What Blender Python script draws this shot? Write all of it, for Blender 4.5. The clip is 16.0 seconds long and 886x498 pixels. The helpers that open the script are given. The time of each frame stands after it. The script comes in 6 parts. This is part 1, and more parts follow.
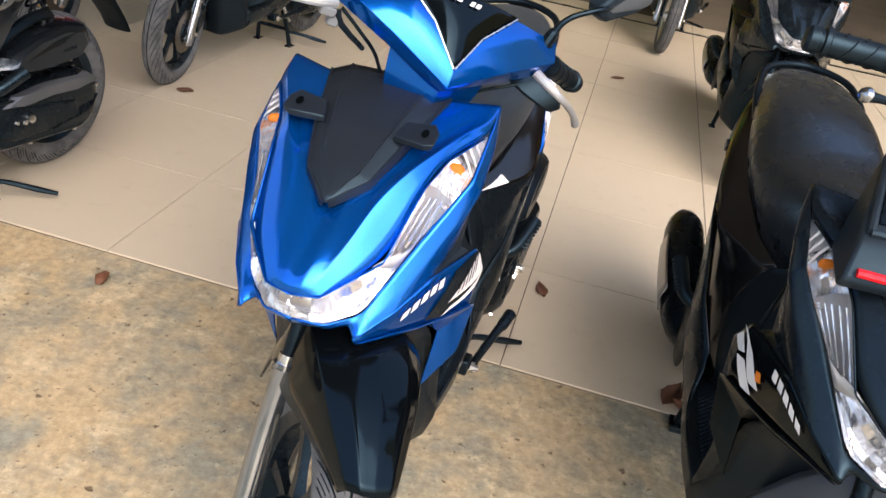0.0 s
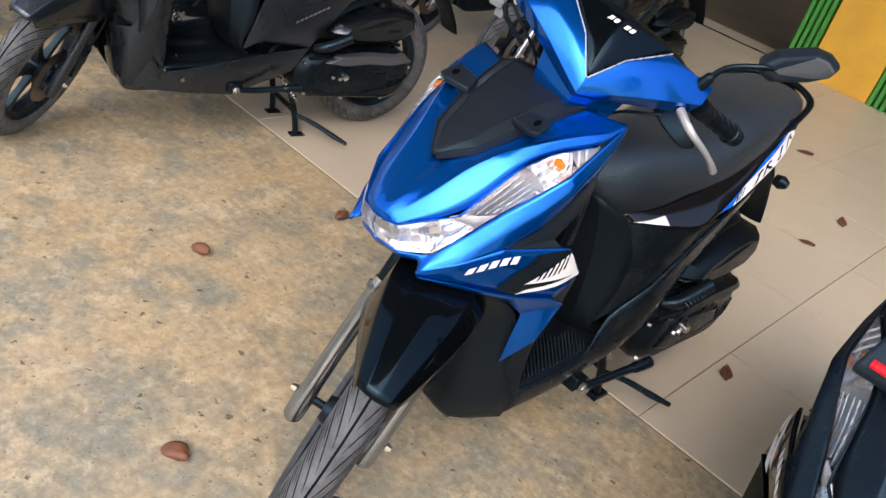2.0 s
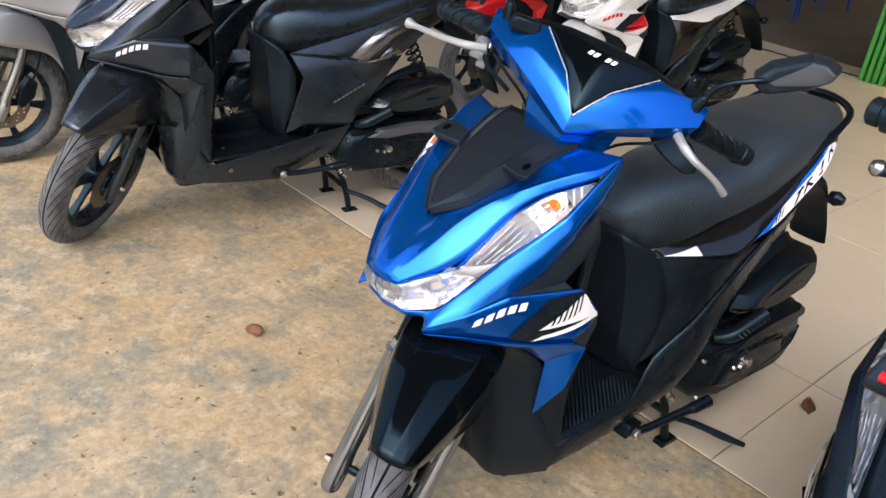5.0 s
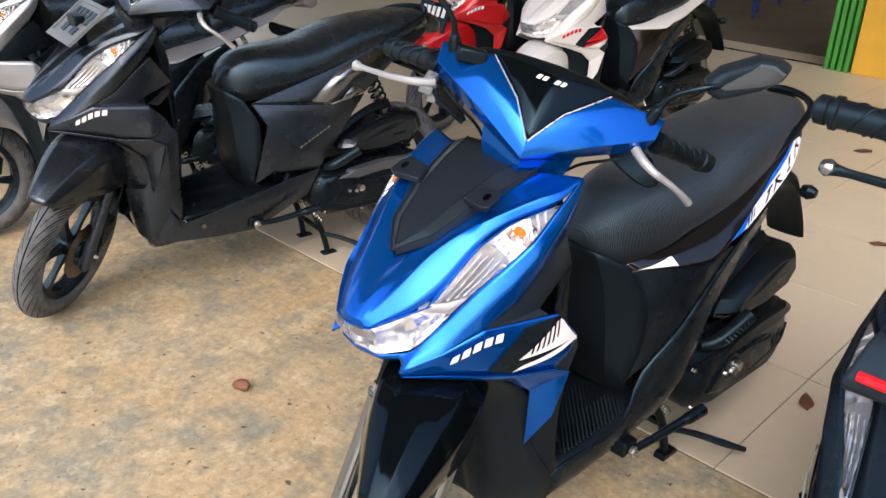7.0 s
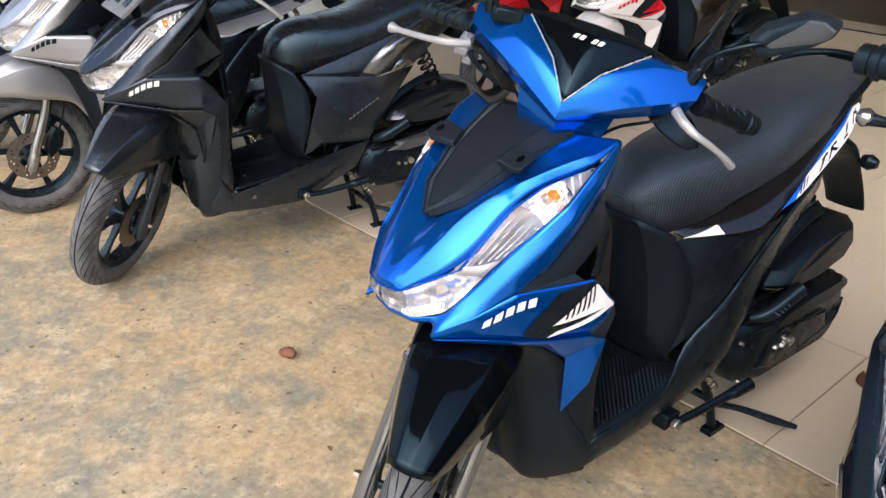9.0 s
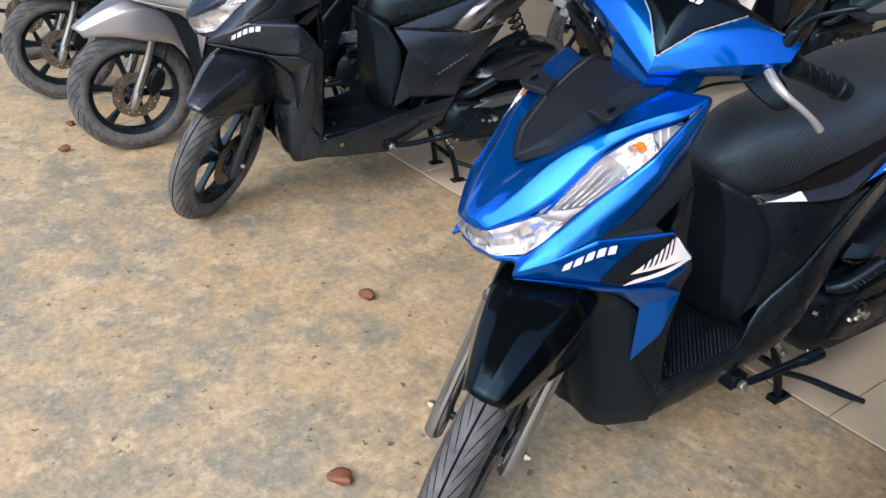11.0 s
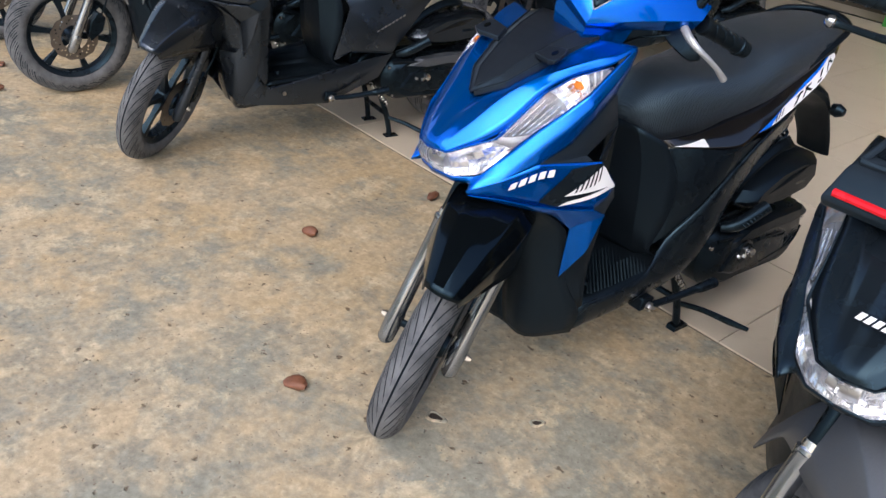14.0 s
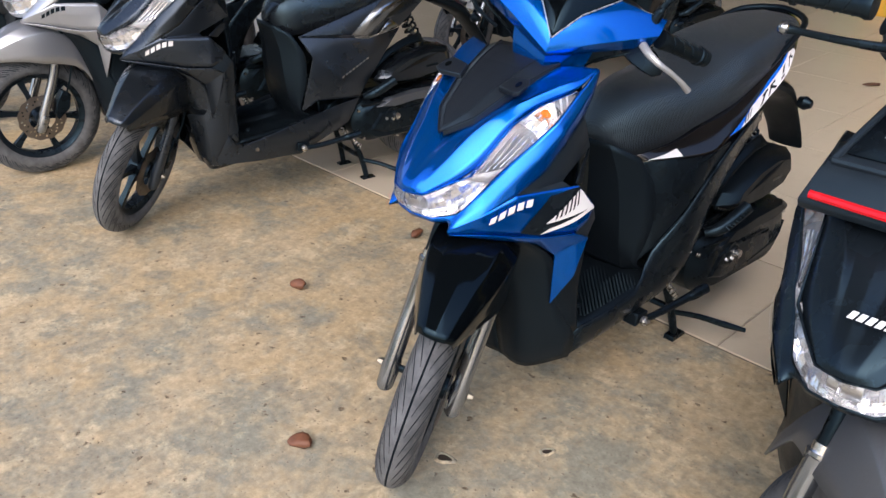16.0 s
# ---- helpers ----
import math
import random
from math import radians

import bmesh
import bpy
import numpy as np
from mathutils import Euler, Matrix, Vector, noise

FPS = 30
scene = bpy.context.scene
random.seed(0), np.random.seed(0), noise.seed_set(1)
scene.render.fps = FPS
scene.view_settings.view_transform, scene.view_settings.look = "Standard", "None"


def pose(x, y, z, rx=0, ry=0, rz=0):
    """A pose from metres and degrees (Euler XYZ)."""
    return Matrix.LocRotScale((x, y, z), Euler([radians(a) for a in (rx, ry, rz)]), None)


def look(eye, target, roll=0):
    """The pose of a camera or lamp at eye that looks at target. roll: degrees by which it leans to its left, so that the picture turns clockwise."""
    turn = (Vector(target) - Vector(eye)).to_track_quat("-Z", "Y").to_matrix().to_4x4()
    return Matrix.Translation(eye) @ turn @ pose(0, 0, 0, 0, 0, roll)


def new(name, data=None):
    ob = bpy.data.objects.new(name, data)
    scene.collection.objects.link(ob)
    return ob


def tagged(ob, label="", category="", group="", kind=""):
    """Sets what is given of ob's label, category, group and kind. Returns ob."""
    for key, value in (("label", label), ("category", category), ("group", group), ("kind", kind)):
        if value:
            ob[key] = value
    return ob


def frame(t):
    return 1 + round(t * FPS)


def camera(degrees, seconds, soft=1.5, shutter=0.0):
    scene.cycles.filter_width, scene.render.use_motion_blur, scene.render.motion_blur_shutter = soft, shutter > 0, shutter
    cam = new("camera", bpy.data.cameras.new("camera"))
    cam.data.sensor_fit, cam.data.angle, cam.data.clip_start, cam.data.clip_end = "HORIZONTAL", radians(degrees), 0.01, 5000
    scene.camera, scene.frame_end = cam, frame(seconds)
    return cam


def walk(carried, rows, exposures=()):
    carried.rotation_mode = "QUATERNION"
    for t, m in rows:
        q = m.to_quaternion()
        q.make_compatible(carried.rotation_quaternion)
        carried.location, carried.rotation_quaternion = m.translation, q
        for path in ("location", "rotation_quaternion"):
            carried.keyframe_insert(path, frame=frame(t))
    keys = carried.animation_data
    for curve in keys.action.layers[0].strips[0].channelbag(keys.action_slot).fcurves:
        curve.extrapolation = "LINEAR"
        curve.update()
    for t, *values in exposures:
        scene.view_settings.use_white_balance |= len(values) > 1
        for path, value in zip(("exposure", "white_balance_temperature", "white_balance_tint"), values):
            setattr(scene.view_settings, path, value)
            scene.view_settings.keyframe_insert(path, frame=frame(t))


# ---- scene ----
cam = camera(55.4, 16.0)
PATH = [
    (0, (0.339, -0.858, 1.351), (0.06, 0.882, 0.406), 10.9),
    (0.5, (0.394, -0.817, 1.373), (-0.046, 0.889, 0.426), 14.4),
    (1, (0.498, -0.807, 1.37), (-0.181, 0.805, 0.401), 17.8),
    (1.5, (0.684, -0.826, 1.369), (-0.211, 0.661, 0.375), 19.7),
    (2, (0.786, -0.85, 1.382), (-0.208, 0.575, 0.391), 18.3),
    (2.5, (0.784, -0.85, 1.4), (-0.228, 0.577, 0.43), 16.7),
    (3, (0.765, -0.841, 1.387), (-0.266, 0.575, 0.422), 16.8),
    (3.5, (0.824, -0.804, 1.393), (-0.283, 0.549, 0.421), 15.2),
    (4, (0.888, -0.756, 1.39), (-0.288, 0.551, 0.436), 12.3),
    (6.5, (0.913, -0.711, 1.407), (-0.32, 0.612, 0.552), 3.4),
    (7, (0.917, -0.685, 1.407), (-0.327, 0.631, 0.559), 2.0),
    (7.5, (0.922, -0.66, 1.409), (-0.344, 0.638, 0.564), 0.7),
    (8, (0.928, -0.654, 1.404), (-0.366, 0.611, 0.552), 0.2),
    (8.2, (0.93, -0.653, 1.398), (-0.376, 0.597, 0.543), 0.1),
    (10.3, (1.004, -0.652, 1.361), (-0.359, 0.455, 0.404), 1.4),
    (10.5, (1.009, -0.675, 1.367), (-0.368, 0.414, 0.409), 1.4),
    (11, (0.998, -0.729, 1.366), (-0.406, 0.323, 0.405), 1.9),
    (11.5, (1.002, -0.794, 1.367), (-0.406, 0.245, 0.398), 2.5),
    (12, (1.029, -0.871, 1.369), (-0.364, 0.179, 0.391), 3.7),
    (12.5, (1.074, -0.96, 1.362), (-0.294, 0.116, 0.376), 5.2),
    (13, (1.116, -0.982, 1.37), (-0.215, 0.139, 0.383), 6.2),
    (13.5, (1.132, -0.981, 1.366), (-0.147, 0.2, 0.382), 7.0),
    (14, (1.131, -0.971, 1.362), (-0.109, 0.25, 0.376), 7.3),
    (14.5, (1.124, -0.972, 1.36), (-0.091, 0.267, 0.367), 7.0),
    (15, (1.115, -0.97, 1.363), (-0.092, 0.279, 0.372), 5.7),
    (15.5, (1.117, -0.963, 1.373), (-0.105, 0.291, 0.405), 3.4),
    (16, (1.124, -0.952, 1.385), (-0.126, 0.303, 0.457), 0.7),
]
walk(cam, [(t, look(eye, target, roll)) for t, eye, target, roll in PATH], exposures=[(0.0, 1.36, 6300, 18), (2.0, 1.01, 6130, 18), (4.0, 1.03, 5950, 18), (6.0, 1.15, 6250, 18), (11.0, 1.01, 5950, 18), (13.0, 0.84, 5700, 17), (16.0, 0.92, 5950, 19)])

# ---- world, sun and light ----
world = bpy.data.worlds.new("overcast_sky")
scene.world = world
world.use_nodes = True
wn = world.node_tree
sky = wn.nodes.new("ShaderNodeTexSky")
sky.sky_type = "NISHITA"
sky.sun_disc = False
sky.sun_elevation = radians(45)
sky.sun_rotation = radians(149)
sky.air_density = 1.6
sky.dust_density = 4.0
wn.links.new(sky.outputs["Color"], wn.nodes["Background"].inputs["Color"])
wn.nodes["Background"].inputs["Strength"].default_value = 0.15

sun_data = bpy.data.lights.new("sun", "SUN")
sun_data.energy, sun_data.angle, sun_data.color = 0.65, radians(55), (1.0, 0.985, 0.96)
sun = new("sun", sun_data)
sun.matrix_basis = look((2.6, -4.4, 5.2), (0, 0, 0))

# ---- materials ----


class Nodes:
    """A small wrapper round a material's node tree."""

    def __init__(self, name):
        self.mat = bpy.data.materials.new(name)
        self.mat.use_nodes = True
        self.tree = self.mat.node_tree
        self.bsdf = self.tree.nodes["Principled BSDF"]
        coord = self.tree.nodes.new("ShaderNodeTexCoord")
        self.object = coord.outputs["Object"]

    def add(self, kind, **values):
        node = self.tree.nodes.new(kind)
        for key, value in values.items():
            node.inputs[key.replace("_", " ")].default_value = value
        return node

    def link(self, a, b):
        self.tree.links.new(a, b)

    def set(self, **values):
        for key, value in values.items():
            self.bsdf.inputs[key.replace("_", " ")].default_value = value
        return self

    def noise(self, scale, detail=4.0, rough=0.55, source=None, distortion=0.0):
        node = self.add("ShaderNodeTexNoise", Scale=scale, Detail=detail, Roughness=rough, Distortion=distortion)
        self.link(source or self.object, node.inputs["Vector"])
        return node.outputs["Fac"]

    def ramp(self, fac, stops):
        node = self.tree.nodes.new("ShaderNodeValToRGB")
        ramp = node.color_ramp
        while len(ramp.elements) < len(stops):
            ramp.elements.new(0.5)
        for element, (place, value) in zip(ramp.elements, stops):
            element.position = place
            element.color = (*value, 1) if isinstance(value, tuple) else (value, value, value, 1)
        self.link(fac, node.inputs["Fac"])
        return node.outputs["Color"]

    def mix(self, fac, a, b, blend="MIX"):
        node = self.tree.nodes.new("ShaderNodeMix")
        node.data_type, node.blend_type = "RGBA", blend
        for socket, value in ((node.inputs["Factor"], fac), (node.inputs["A"], a), (node.inputs["B"], b)):
            if isinstance(value, (int, float)):
                socket.default_value = value
            elif isinstance(value, tuple):
                socket.default_value = (*value, 1)
            else:
                self.link(value, socket)
        return node.outputs["Result"]

    def bump(self, height, strength, distance):
        node = self.add("ShaderNodeBump", Strength=strength, Distance=distance)
        self.link(height, node.inputs["Height"])
        if self.bsdf.inputs["Normal"].links:
            self.link(self.bsdf.inputs["Normal"].links[0].from_socket, node.inputs["Normal"])
        self.link(node.outputs["Normal"], self.bsdf.inputs["Normal"])
        return self

    def colour(self, socket):
        self.link(socket, self.bsdf.inputs["Base Color"])
        return self

    def roughness(self, socket):
        self.link(socket, self.bsdf.inputs["Roughness"])
        return self


def paint(name, rgb, metallic=0.55, rough=0.28, coat=1.0, orange=0.02, shine=0.5):
    """Car-style paint: flakes under a clear coat, with faint dust."""
    n = Nodes(name).set(Metallic=metallic, Coat_Weight=coat, Coat_Roughness=0.03, Specular_IOR_Level=shine)
    flake = n.noise(900, 2)
    dark = tuple(c * 0.82 for c in rgb)
    n.colour(n.mix(n.ramp(flake, [(0.35, 0.0), (0.65, 1.0)]), dark, rgb))
    dust = n.noise(9, 6)
    n.roughness(n.ramp(dust, [(0.3, rough), (0.75, rough + 0.12)]))
    n.bump(n.noise(60, 2), orange, 0.0004)
    return n.mat


def plastic(name, value, rough=0.5, grain=0.12, tint=(0.62, 0.90, 1.22), dust=0.02, shine=0.24):
    n = Nodes(name).set(Specular_IOR_Level=shine, Specular_Tint=(0.42, 0.75, 1.0, 1.0))
    base = tuple(value * t for t in tint)
    pale = tuple(value * t + dust * d for t, d in zip(tint, (0.82, 0.92, 1.05)))
    n.colour(n.mix(n.ramp(n.noise(7, 7, 0.6), [(0.45, 0.0), (0.8, 0.7)]), base, pale))
    n.roughness(n.ramp(n.noise(16, 5), [(0.3, max(0.03, rough - 0.07)), (0.75, rough + 0.1)]))
    n.bump(n.noise(1400, 2), grain, 0.0006)
    return n.mat


def metal(name, rgb, rough=0.3, wear=0.15):
    n = Nodes(name).set(Metallic=1.0)
    n.colour(n.mix(n.noise(25, 6), tuple(c * 0.7 for c in rgb), rgb))
    n.roughness(n.ramp(n.noise(40, 6), [(0.3, rough), (0.75, rough + wear)]))
    n.bump(n.noise(300, 3), 0.05, 0.0005)
    return n.mat


def make_rubber():
    n = Nodes("tyre_rubber").set(Specular_IOR_Level=0.35)
    n.colour(n.mix(n.ramp(n.noise(14, 8, 0.65), [(0.35, 0.0), (0.75, 1.0)]), (0.060, 0.065, 0.071), (0.165, 0.172, 0.180)))
    n.roughness(n.ramp(n.noise(30, 4), [(0.3, 0.62), (0.7, 0.85)]))
    n.bump(n.noise(500, 3), 0.2, 0.0006)
    return n.mat


def make_vinyl(name, mesh, rough):
    n = Nodes(name)
    n.colour(n.mix(n.noise(11, 6), (0.013, 0.017, 0.022) if mesh else (0.006, 0.008, 0.011), (0.024, 0.030, 0.038) if mesh else (0.012, 0.015, 0.019)))
    n.set(Specular_IOR_Level=1.0 if mesh else 0.75, Specular_Tint=(0.50, 0.78, 1.0, 1.0), Sheen_Weight=0.06, Sheen_Roughness=0.35)
    n.roughness(n.ramp(n.noise(12, 5), [(0.3, rough), (0.75, rough + 0.08)]))
    if mesh:
        for axis in ("X", "Y"):
            wave = n.add("ShaderNodeTexWave", Scale=105.0, Distortion=0.0)
            wave.bands_direction = axis
            n.link(n.object, wave.inputs["Vector"])
            n.bump(wave.outputs["Fac"], 0.4, 0.001)
    else:
        n.bump(n.noise(700, 3), 0.25, 0.0008)
    return n.mat


def make_glass(name, tint=(1, 1, 1), rough=0.02):
    n = Nodes(name).set(Transmission_Weight=1.0, Roughness=rough, IOR=1.3, Base_Color=(*tint, 1))
    n.bump(n.noise(45, 2), 0.05, 0.001)
    return n.mat


def make_reflector():
    n = Nodes("lamp_reflector").set(Metallic=0.85, Roughness=0.16)
    cell = n.add("ShaderNodeTexVoronoi", Scale=24.0)
    n.link(n.object, cell.inputs["Vector"])
    n.colour(n.mix(n.noise(30, 3), (0.66, 0.67, 0.69), (0.94, 0.94, 0.95)))
    n.bump(cell.outputs["Distance"], 0.25, 0.004)
    flutes = n.add("ShaderNodeTexWave", Scale=55.0, Distortion=0.0)
    n.link(n.object, flutes.inputs["Vector"])
    n.bump(flutes.outputs["Fac"], 0.15, 0.002)
    return n.mat


def make_concrete():
    n = Nodes("worn_concrete").set(Specular_IOR_Level=0.35)
    drift = n.noise(0.9, 3, 0.5)
    patches = n.noise(3.6, 9, 0.62, distortion=0.35)
    crumbs = n.noise(14.0, 9, 0.66, distortion=0.3)
    grain = n.ramp(n.noise(70, 8, 0.72), [(0.3, 0.0), (0.7, 1.0)])
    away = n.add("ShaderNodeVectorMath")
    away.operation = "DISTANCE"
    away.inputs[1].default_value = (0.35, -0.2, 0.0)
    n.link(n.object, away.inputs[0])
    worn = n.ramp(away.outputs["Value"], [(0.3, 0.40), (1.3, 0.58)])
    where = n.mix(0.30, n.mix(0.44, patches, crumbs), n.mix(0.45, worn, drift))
    tan = n.mix(grain, (0.425, 0.346, 0.217), (0.55, 0.447, 0.287))
    ochre = n.mix(grain, (0.40, 0.295, 0.15), (0.53, 0.40, 0.22))
    far = n.ramp(away.outputs["Value"], [(0.9, 0.30), (2.2, 0.75)])
    tan = n.mix(n.mix(1.0, far, n.ramp(n.noise(2.1, 6, 0.6), [(0.40, 0.0), (0.64, 1.0)]), "MULTIPLY"), tan, ochre)
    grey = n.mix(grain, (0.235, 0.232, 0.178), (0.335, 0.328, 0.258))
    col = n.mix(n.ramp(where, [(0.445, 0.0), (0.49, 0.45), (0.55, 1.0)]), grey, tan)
    slate = n.ramp(n.noise(4.8, 9, 0.66, distortion=0.4), [(0.54, 0.0), (0.64, 0.6)])
    col = n.mix(slate, col, n.mix(grain, (0.17, 0.172, 0.138), (0.29, 0.285, 0.228)))
    pale = n.ramp(n.noise(8.0, 10, 0.70), [(0.54, 0.0), (0.61, 0.7)])
    col = n.mix(pale, col, n.mix(grain, (0.51, 0.425, 0.265), (0.66, 0.56, 0.375)))
    flecks = n.ramp(n.noise(38.0, 8, 0.7), [(0.36, 0.76), (0.62, 1.10)])
    col = n.mix(1.0, col, flecks, "MULTIPLY")
    pits = n.add("ShaderNodeTexVoronoi", Scale=17.0, Randomness=1.0)
    bend = n.add("ShaderNodeTexNoise", Scale=55.0, Detail=2.0)
    n.link(n.object, bend.inputs["Vector"])
    warp = n.mix(0.03, n.object, bend.outputs["Color"], "ADD")
    n.link(warp, pits.inputs["Vector"])
    hole = n.ramp(pits.outputs["Distance"], [(0.07, 1.0), (0.15, 0.0)])
    some = n.ramp(n.noise(6.0, 4), [(0.45, 0.0), (0.52, 1.0)])
    pit = n.mix(1.0, hole, some, "MULTIPLY")
    crumb_dots = n.ramp(n.noise(75.0, 3, 0.5), [(0.65, 0.0), (0.69, 0.75)])
    col = n.mix(crumb_dots, col, (0.16, 0.12, 0.08))
    n.colour(n.mix(n.mix(0.8, (0, 0, 0), pit), col, (0.11, 0.075, 0.045)))
    n.roughness(n.ramp(n.noise(5, 5), [(0.3, 0.5), (0.7, 0.75)]))
    n.bump(n.noise(60, 6, 0.65), 0.3, 0.004)
    n.bump(n.noise(9, 4), 0.2, 0.008)
    n.bump(n.mix(1.0, (1, 1, 1), pit, "SUBTRACT"), 0.6, 0.006)
    return n.mat


def make_tile():
    n = Nodes("cream_tile").set(Coat_Weight=0.12, Coat_Roughness=0.22)
    info = n.tree.nodes.new("ShaderNodeObjectInfo")
    n.object = n.tree.nodes.new("ShaderNodeNewGeometry").outputs["Position"]
    tone = n.mix(info.outputs["Random"], (0.56, 0.495, 0.375), (0.585, 0.517, 0.393))
    smear = n.ramp(n.noise(2.0, 3, 0.5), [(0.35, 0.0), (0.8, 0.3)])
    col = n.mix(smear, tone, (0.50, 0.435, 0.32))
    dirt = n.ramp(n.noise(11, 8, 0.7), [(0.56, 0.0), (0.78, 0.38)])
    n.colour(n.mix(dirt, col, (0.40, 0.34, 0.24)))
    n.roughness(n.ramp(n.noise(3.0, 3), [(0.3, 0.40), (0.75, 0.52)]))
    return n.mat


def make_wall(name, rgb, rough=0.75):
    n = Nodes(name)
    n.colour(n.mix(n.ramp(n.noise(1.7, 7, 0.65), [(0.35, 0.0), (0.75, 1.0)]), rgb, tuple(c * 0.72 for c in rgb)))
    n.set(Roughness=rough).bump(n.noise(120, 4), 0.15, 0.002)
    return n.mat


def make_leaf(name, a, b):
    n = Nodes(name)
    n.colour(n.mix(n.noise(60, 5), a, b))
    n.set(Roughness=0.55).bump(n.noise(160, 4), 0.4, 0.002)
    return n.mat


BLUE = paint("candy_blue_paint", (0.0, 0.108, 0.52), 0.76, 0.12, 0.32, shine=0.2)
GLOSS_BLACK = paint("gloss_black_paint", (0.004, 0.004, 0.005), 0.0, 0.10, 0.15)
PIANO_BLACK = plastic("piano_black_plastic", 0.0025, 0.06, 0.0, dust=0.001, shine=0.22)
SATIN_METAL = paint("satin_metallic_black", (0.036, 0.048, 0.064), 0.85, 0.22, 0.25)
SATIN_BLACK = plastic("satin_black_paint", 0.009, 0.27, 0.05, dust=0.004, shine=0.32)
MATTE_BLACK = plastic("matte_black_plastic", 0.006, 0.36, 0.15, dust=0.003, shine=0.2)
SILVER_PLASTIC = plastic("silver_grey_plastic", 0.17, 0.35, 0.1, (0.94, 1.0, 1.06))
GREY_PLASTIC = plastic("dark_grey_plastic", 0.022, 0.45, 0.2)
CHARCOAL = plastic("charcoal_plastic", 0.010, 0.36, 0.2, dust=0.003, shine=0.22)
VISOR_GREY = plastic("visor_plastic", 0.015, 0.34, 0.1, (0.75, 0.95, 1.3), dust=0.004, shine=0.35)
SLATE = paint("slate_satin_paint", (0.044, 0.058, 0.078), 0.85, 0.23, 0.25)
SILVER = paint("silver_paint", (0.41, 0.44, 0.49), 0.75, 0.30)
BAND_SILVER = paint("brushed_silver_paint", (0.25, 0.275, 0.31), 0.95, 0.2, 0.2)
DARK_GREY = paint("dark_grey_paint", (0.095, 0.105, 0.118), 0.35, 0.38, 0.2)
MIRROR_GREY = plastic("mirror_shell_plastic", 0.085, 0.35, 0.05, (0.9, 1.0, 1.1))
WHITE = paint("white_paint", (0.78, 0.78, 0.77), 0.0, 0.25)
RED = paint("red_paint", (0.62, 0.012, 0.016), 0.1, 0.25)
CREAM = paint("cream_paint", (0.70, 0.68, 0.60), 0.0, 0.25)
RUBBER = make_rubber()
# Darker than the tyre: shade inside the tread grooves put into the colour.
GROOVE_SHADE = plastic("groove_shade_rubber", 0.012, 0.7, 0.1, dust=0.01)
GRIP = plastic("grip_rubber", 0.008, 0.36, 0.2, dust=0.004, shine=0.4)
SEAT_RIB = make_vinyl("ribbed_seat_vinyl", True, 0.36)
SEAT_PLAIN = make_vinyl("plain_seat_vinyl", False, 0.24)
LENS = make_glass("lamp_lens")
REFLECTOR = make_reflector()
LAMP_GREY = plastic("lamp_channel_plastic", 0.30, 0.25, 0.0, (1.0, 1.0, 1.02), 0.02, shine=0.5)
WHITE_BEZEL = plastic("pale_lamp_plastic", 0.62, 0.2, 0.0, (1.0, 1.0, 1.0), 0.0, shine=0.5)
AMBER = plastic("amber_bulb", 0.8, 0.2, 0.0, (1.0, 0.28, 0.03), 0.0)
RED_LENS = plastic("red_lens", 0.55, 0.15, 0.0, (1.0, 0.03, 0.03), 0.0)
ALLOY = metal("cast_alloy", (0.62, 0.62, 0.61), 0.34)
ZINC = metal("plated_bolt_steel", (0.42, 0.39, 0.33), 0.32)
STEEL = metal("bright_steel", (0.75, 0.74, 0.72), 0.2)
RUSTY = metal("worn_disc_steel", (0.26, 0.23, 0.20), 0.38)
LEVER = paint("satin_lever_paint", (0.48, 0.50, 0.52), 0.5, 0.36, 0.1)
FORK = paint("painted_fork", (0.33, 0.355, 0.385), 0.95, 0.16, 0.2)
BLACK_METAL = plastic("black_enamel", 0.007, 0.28, 0.08, dust=0.005)
WHEEL_BLACK = plastic("black_wheel_enamel", 0.013, 0.3, 0.05, dust=0.03)
DECAL_WHITE = plastic("white_decal", 0.75, 0.3, 0.0, (1.0, 1.0, 1.0), dust=0.0)
DECAL_BLACK = plastic("black_decal", 0.012, 0.25, 0.0, dust=0.0)
DECAL_BLUE = plastic("blue_decal", 0.6, 0.25, 0.0, (0.01, 0.2, 1.0), 0.0)
DECAL_RED = plastic("red_decal", 0.6, 0.25, 0.0, (1, 0.02, 0.03), 0.0)
CONCRETE = make_concrete()
TILE = make_tile()
GROUT = make_wall("grey_grout", (0.15, 0.125, 0.09), 0.9)
YELLOW = make_wall("yellow_wall_paint", (0.80, 0.45, 0.045))
GREEN = make_wall("green_gate_paint", (0.06, 0.33, 0.05), 0.45)
OLIVE = make_wall("olive_wall_paint", (0.34, 0.30, 0.14))
CEILING = make_wall("ceiling_board", (0.27, 0.268, 0.26))
BLUE_CHAIR = plastic("blue_chair_plastic", 0.3, 0.4, 0.05, (0.1, 0.2, 0.8))
HUSK = make_leaf("brown_husk", (0.22, 0.088, 0.042), (0.085, 0.036, 0.020))
# Near-black colour standing in for the shade inside the floor holes.
HOLE_SHADE = make_wall("dark_earth", (0.035, 0.026, 0.018), 0.9)
DRY_LEAF = make_leaf("dry_leaf", (0.16, 0.065, 0.035), (0.07, 0.035, 0.02))

# ---- mesh helpers ----
MESHES = {}


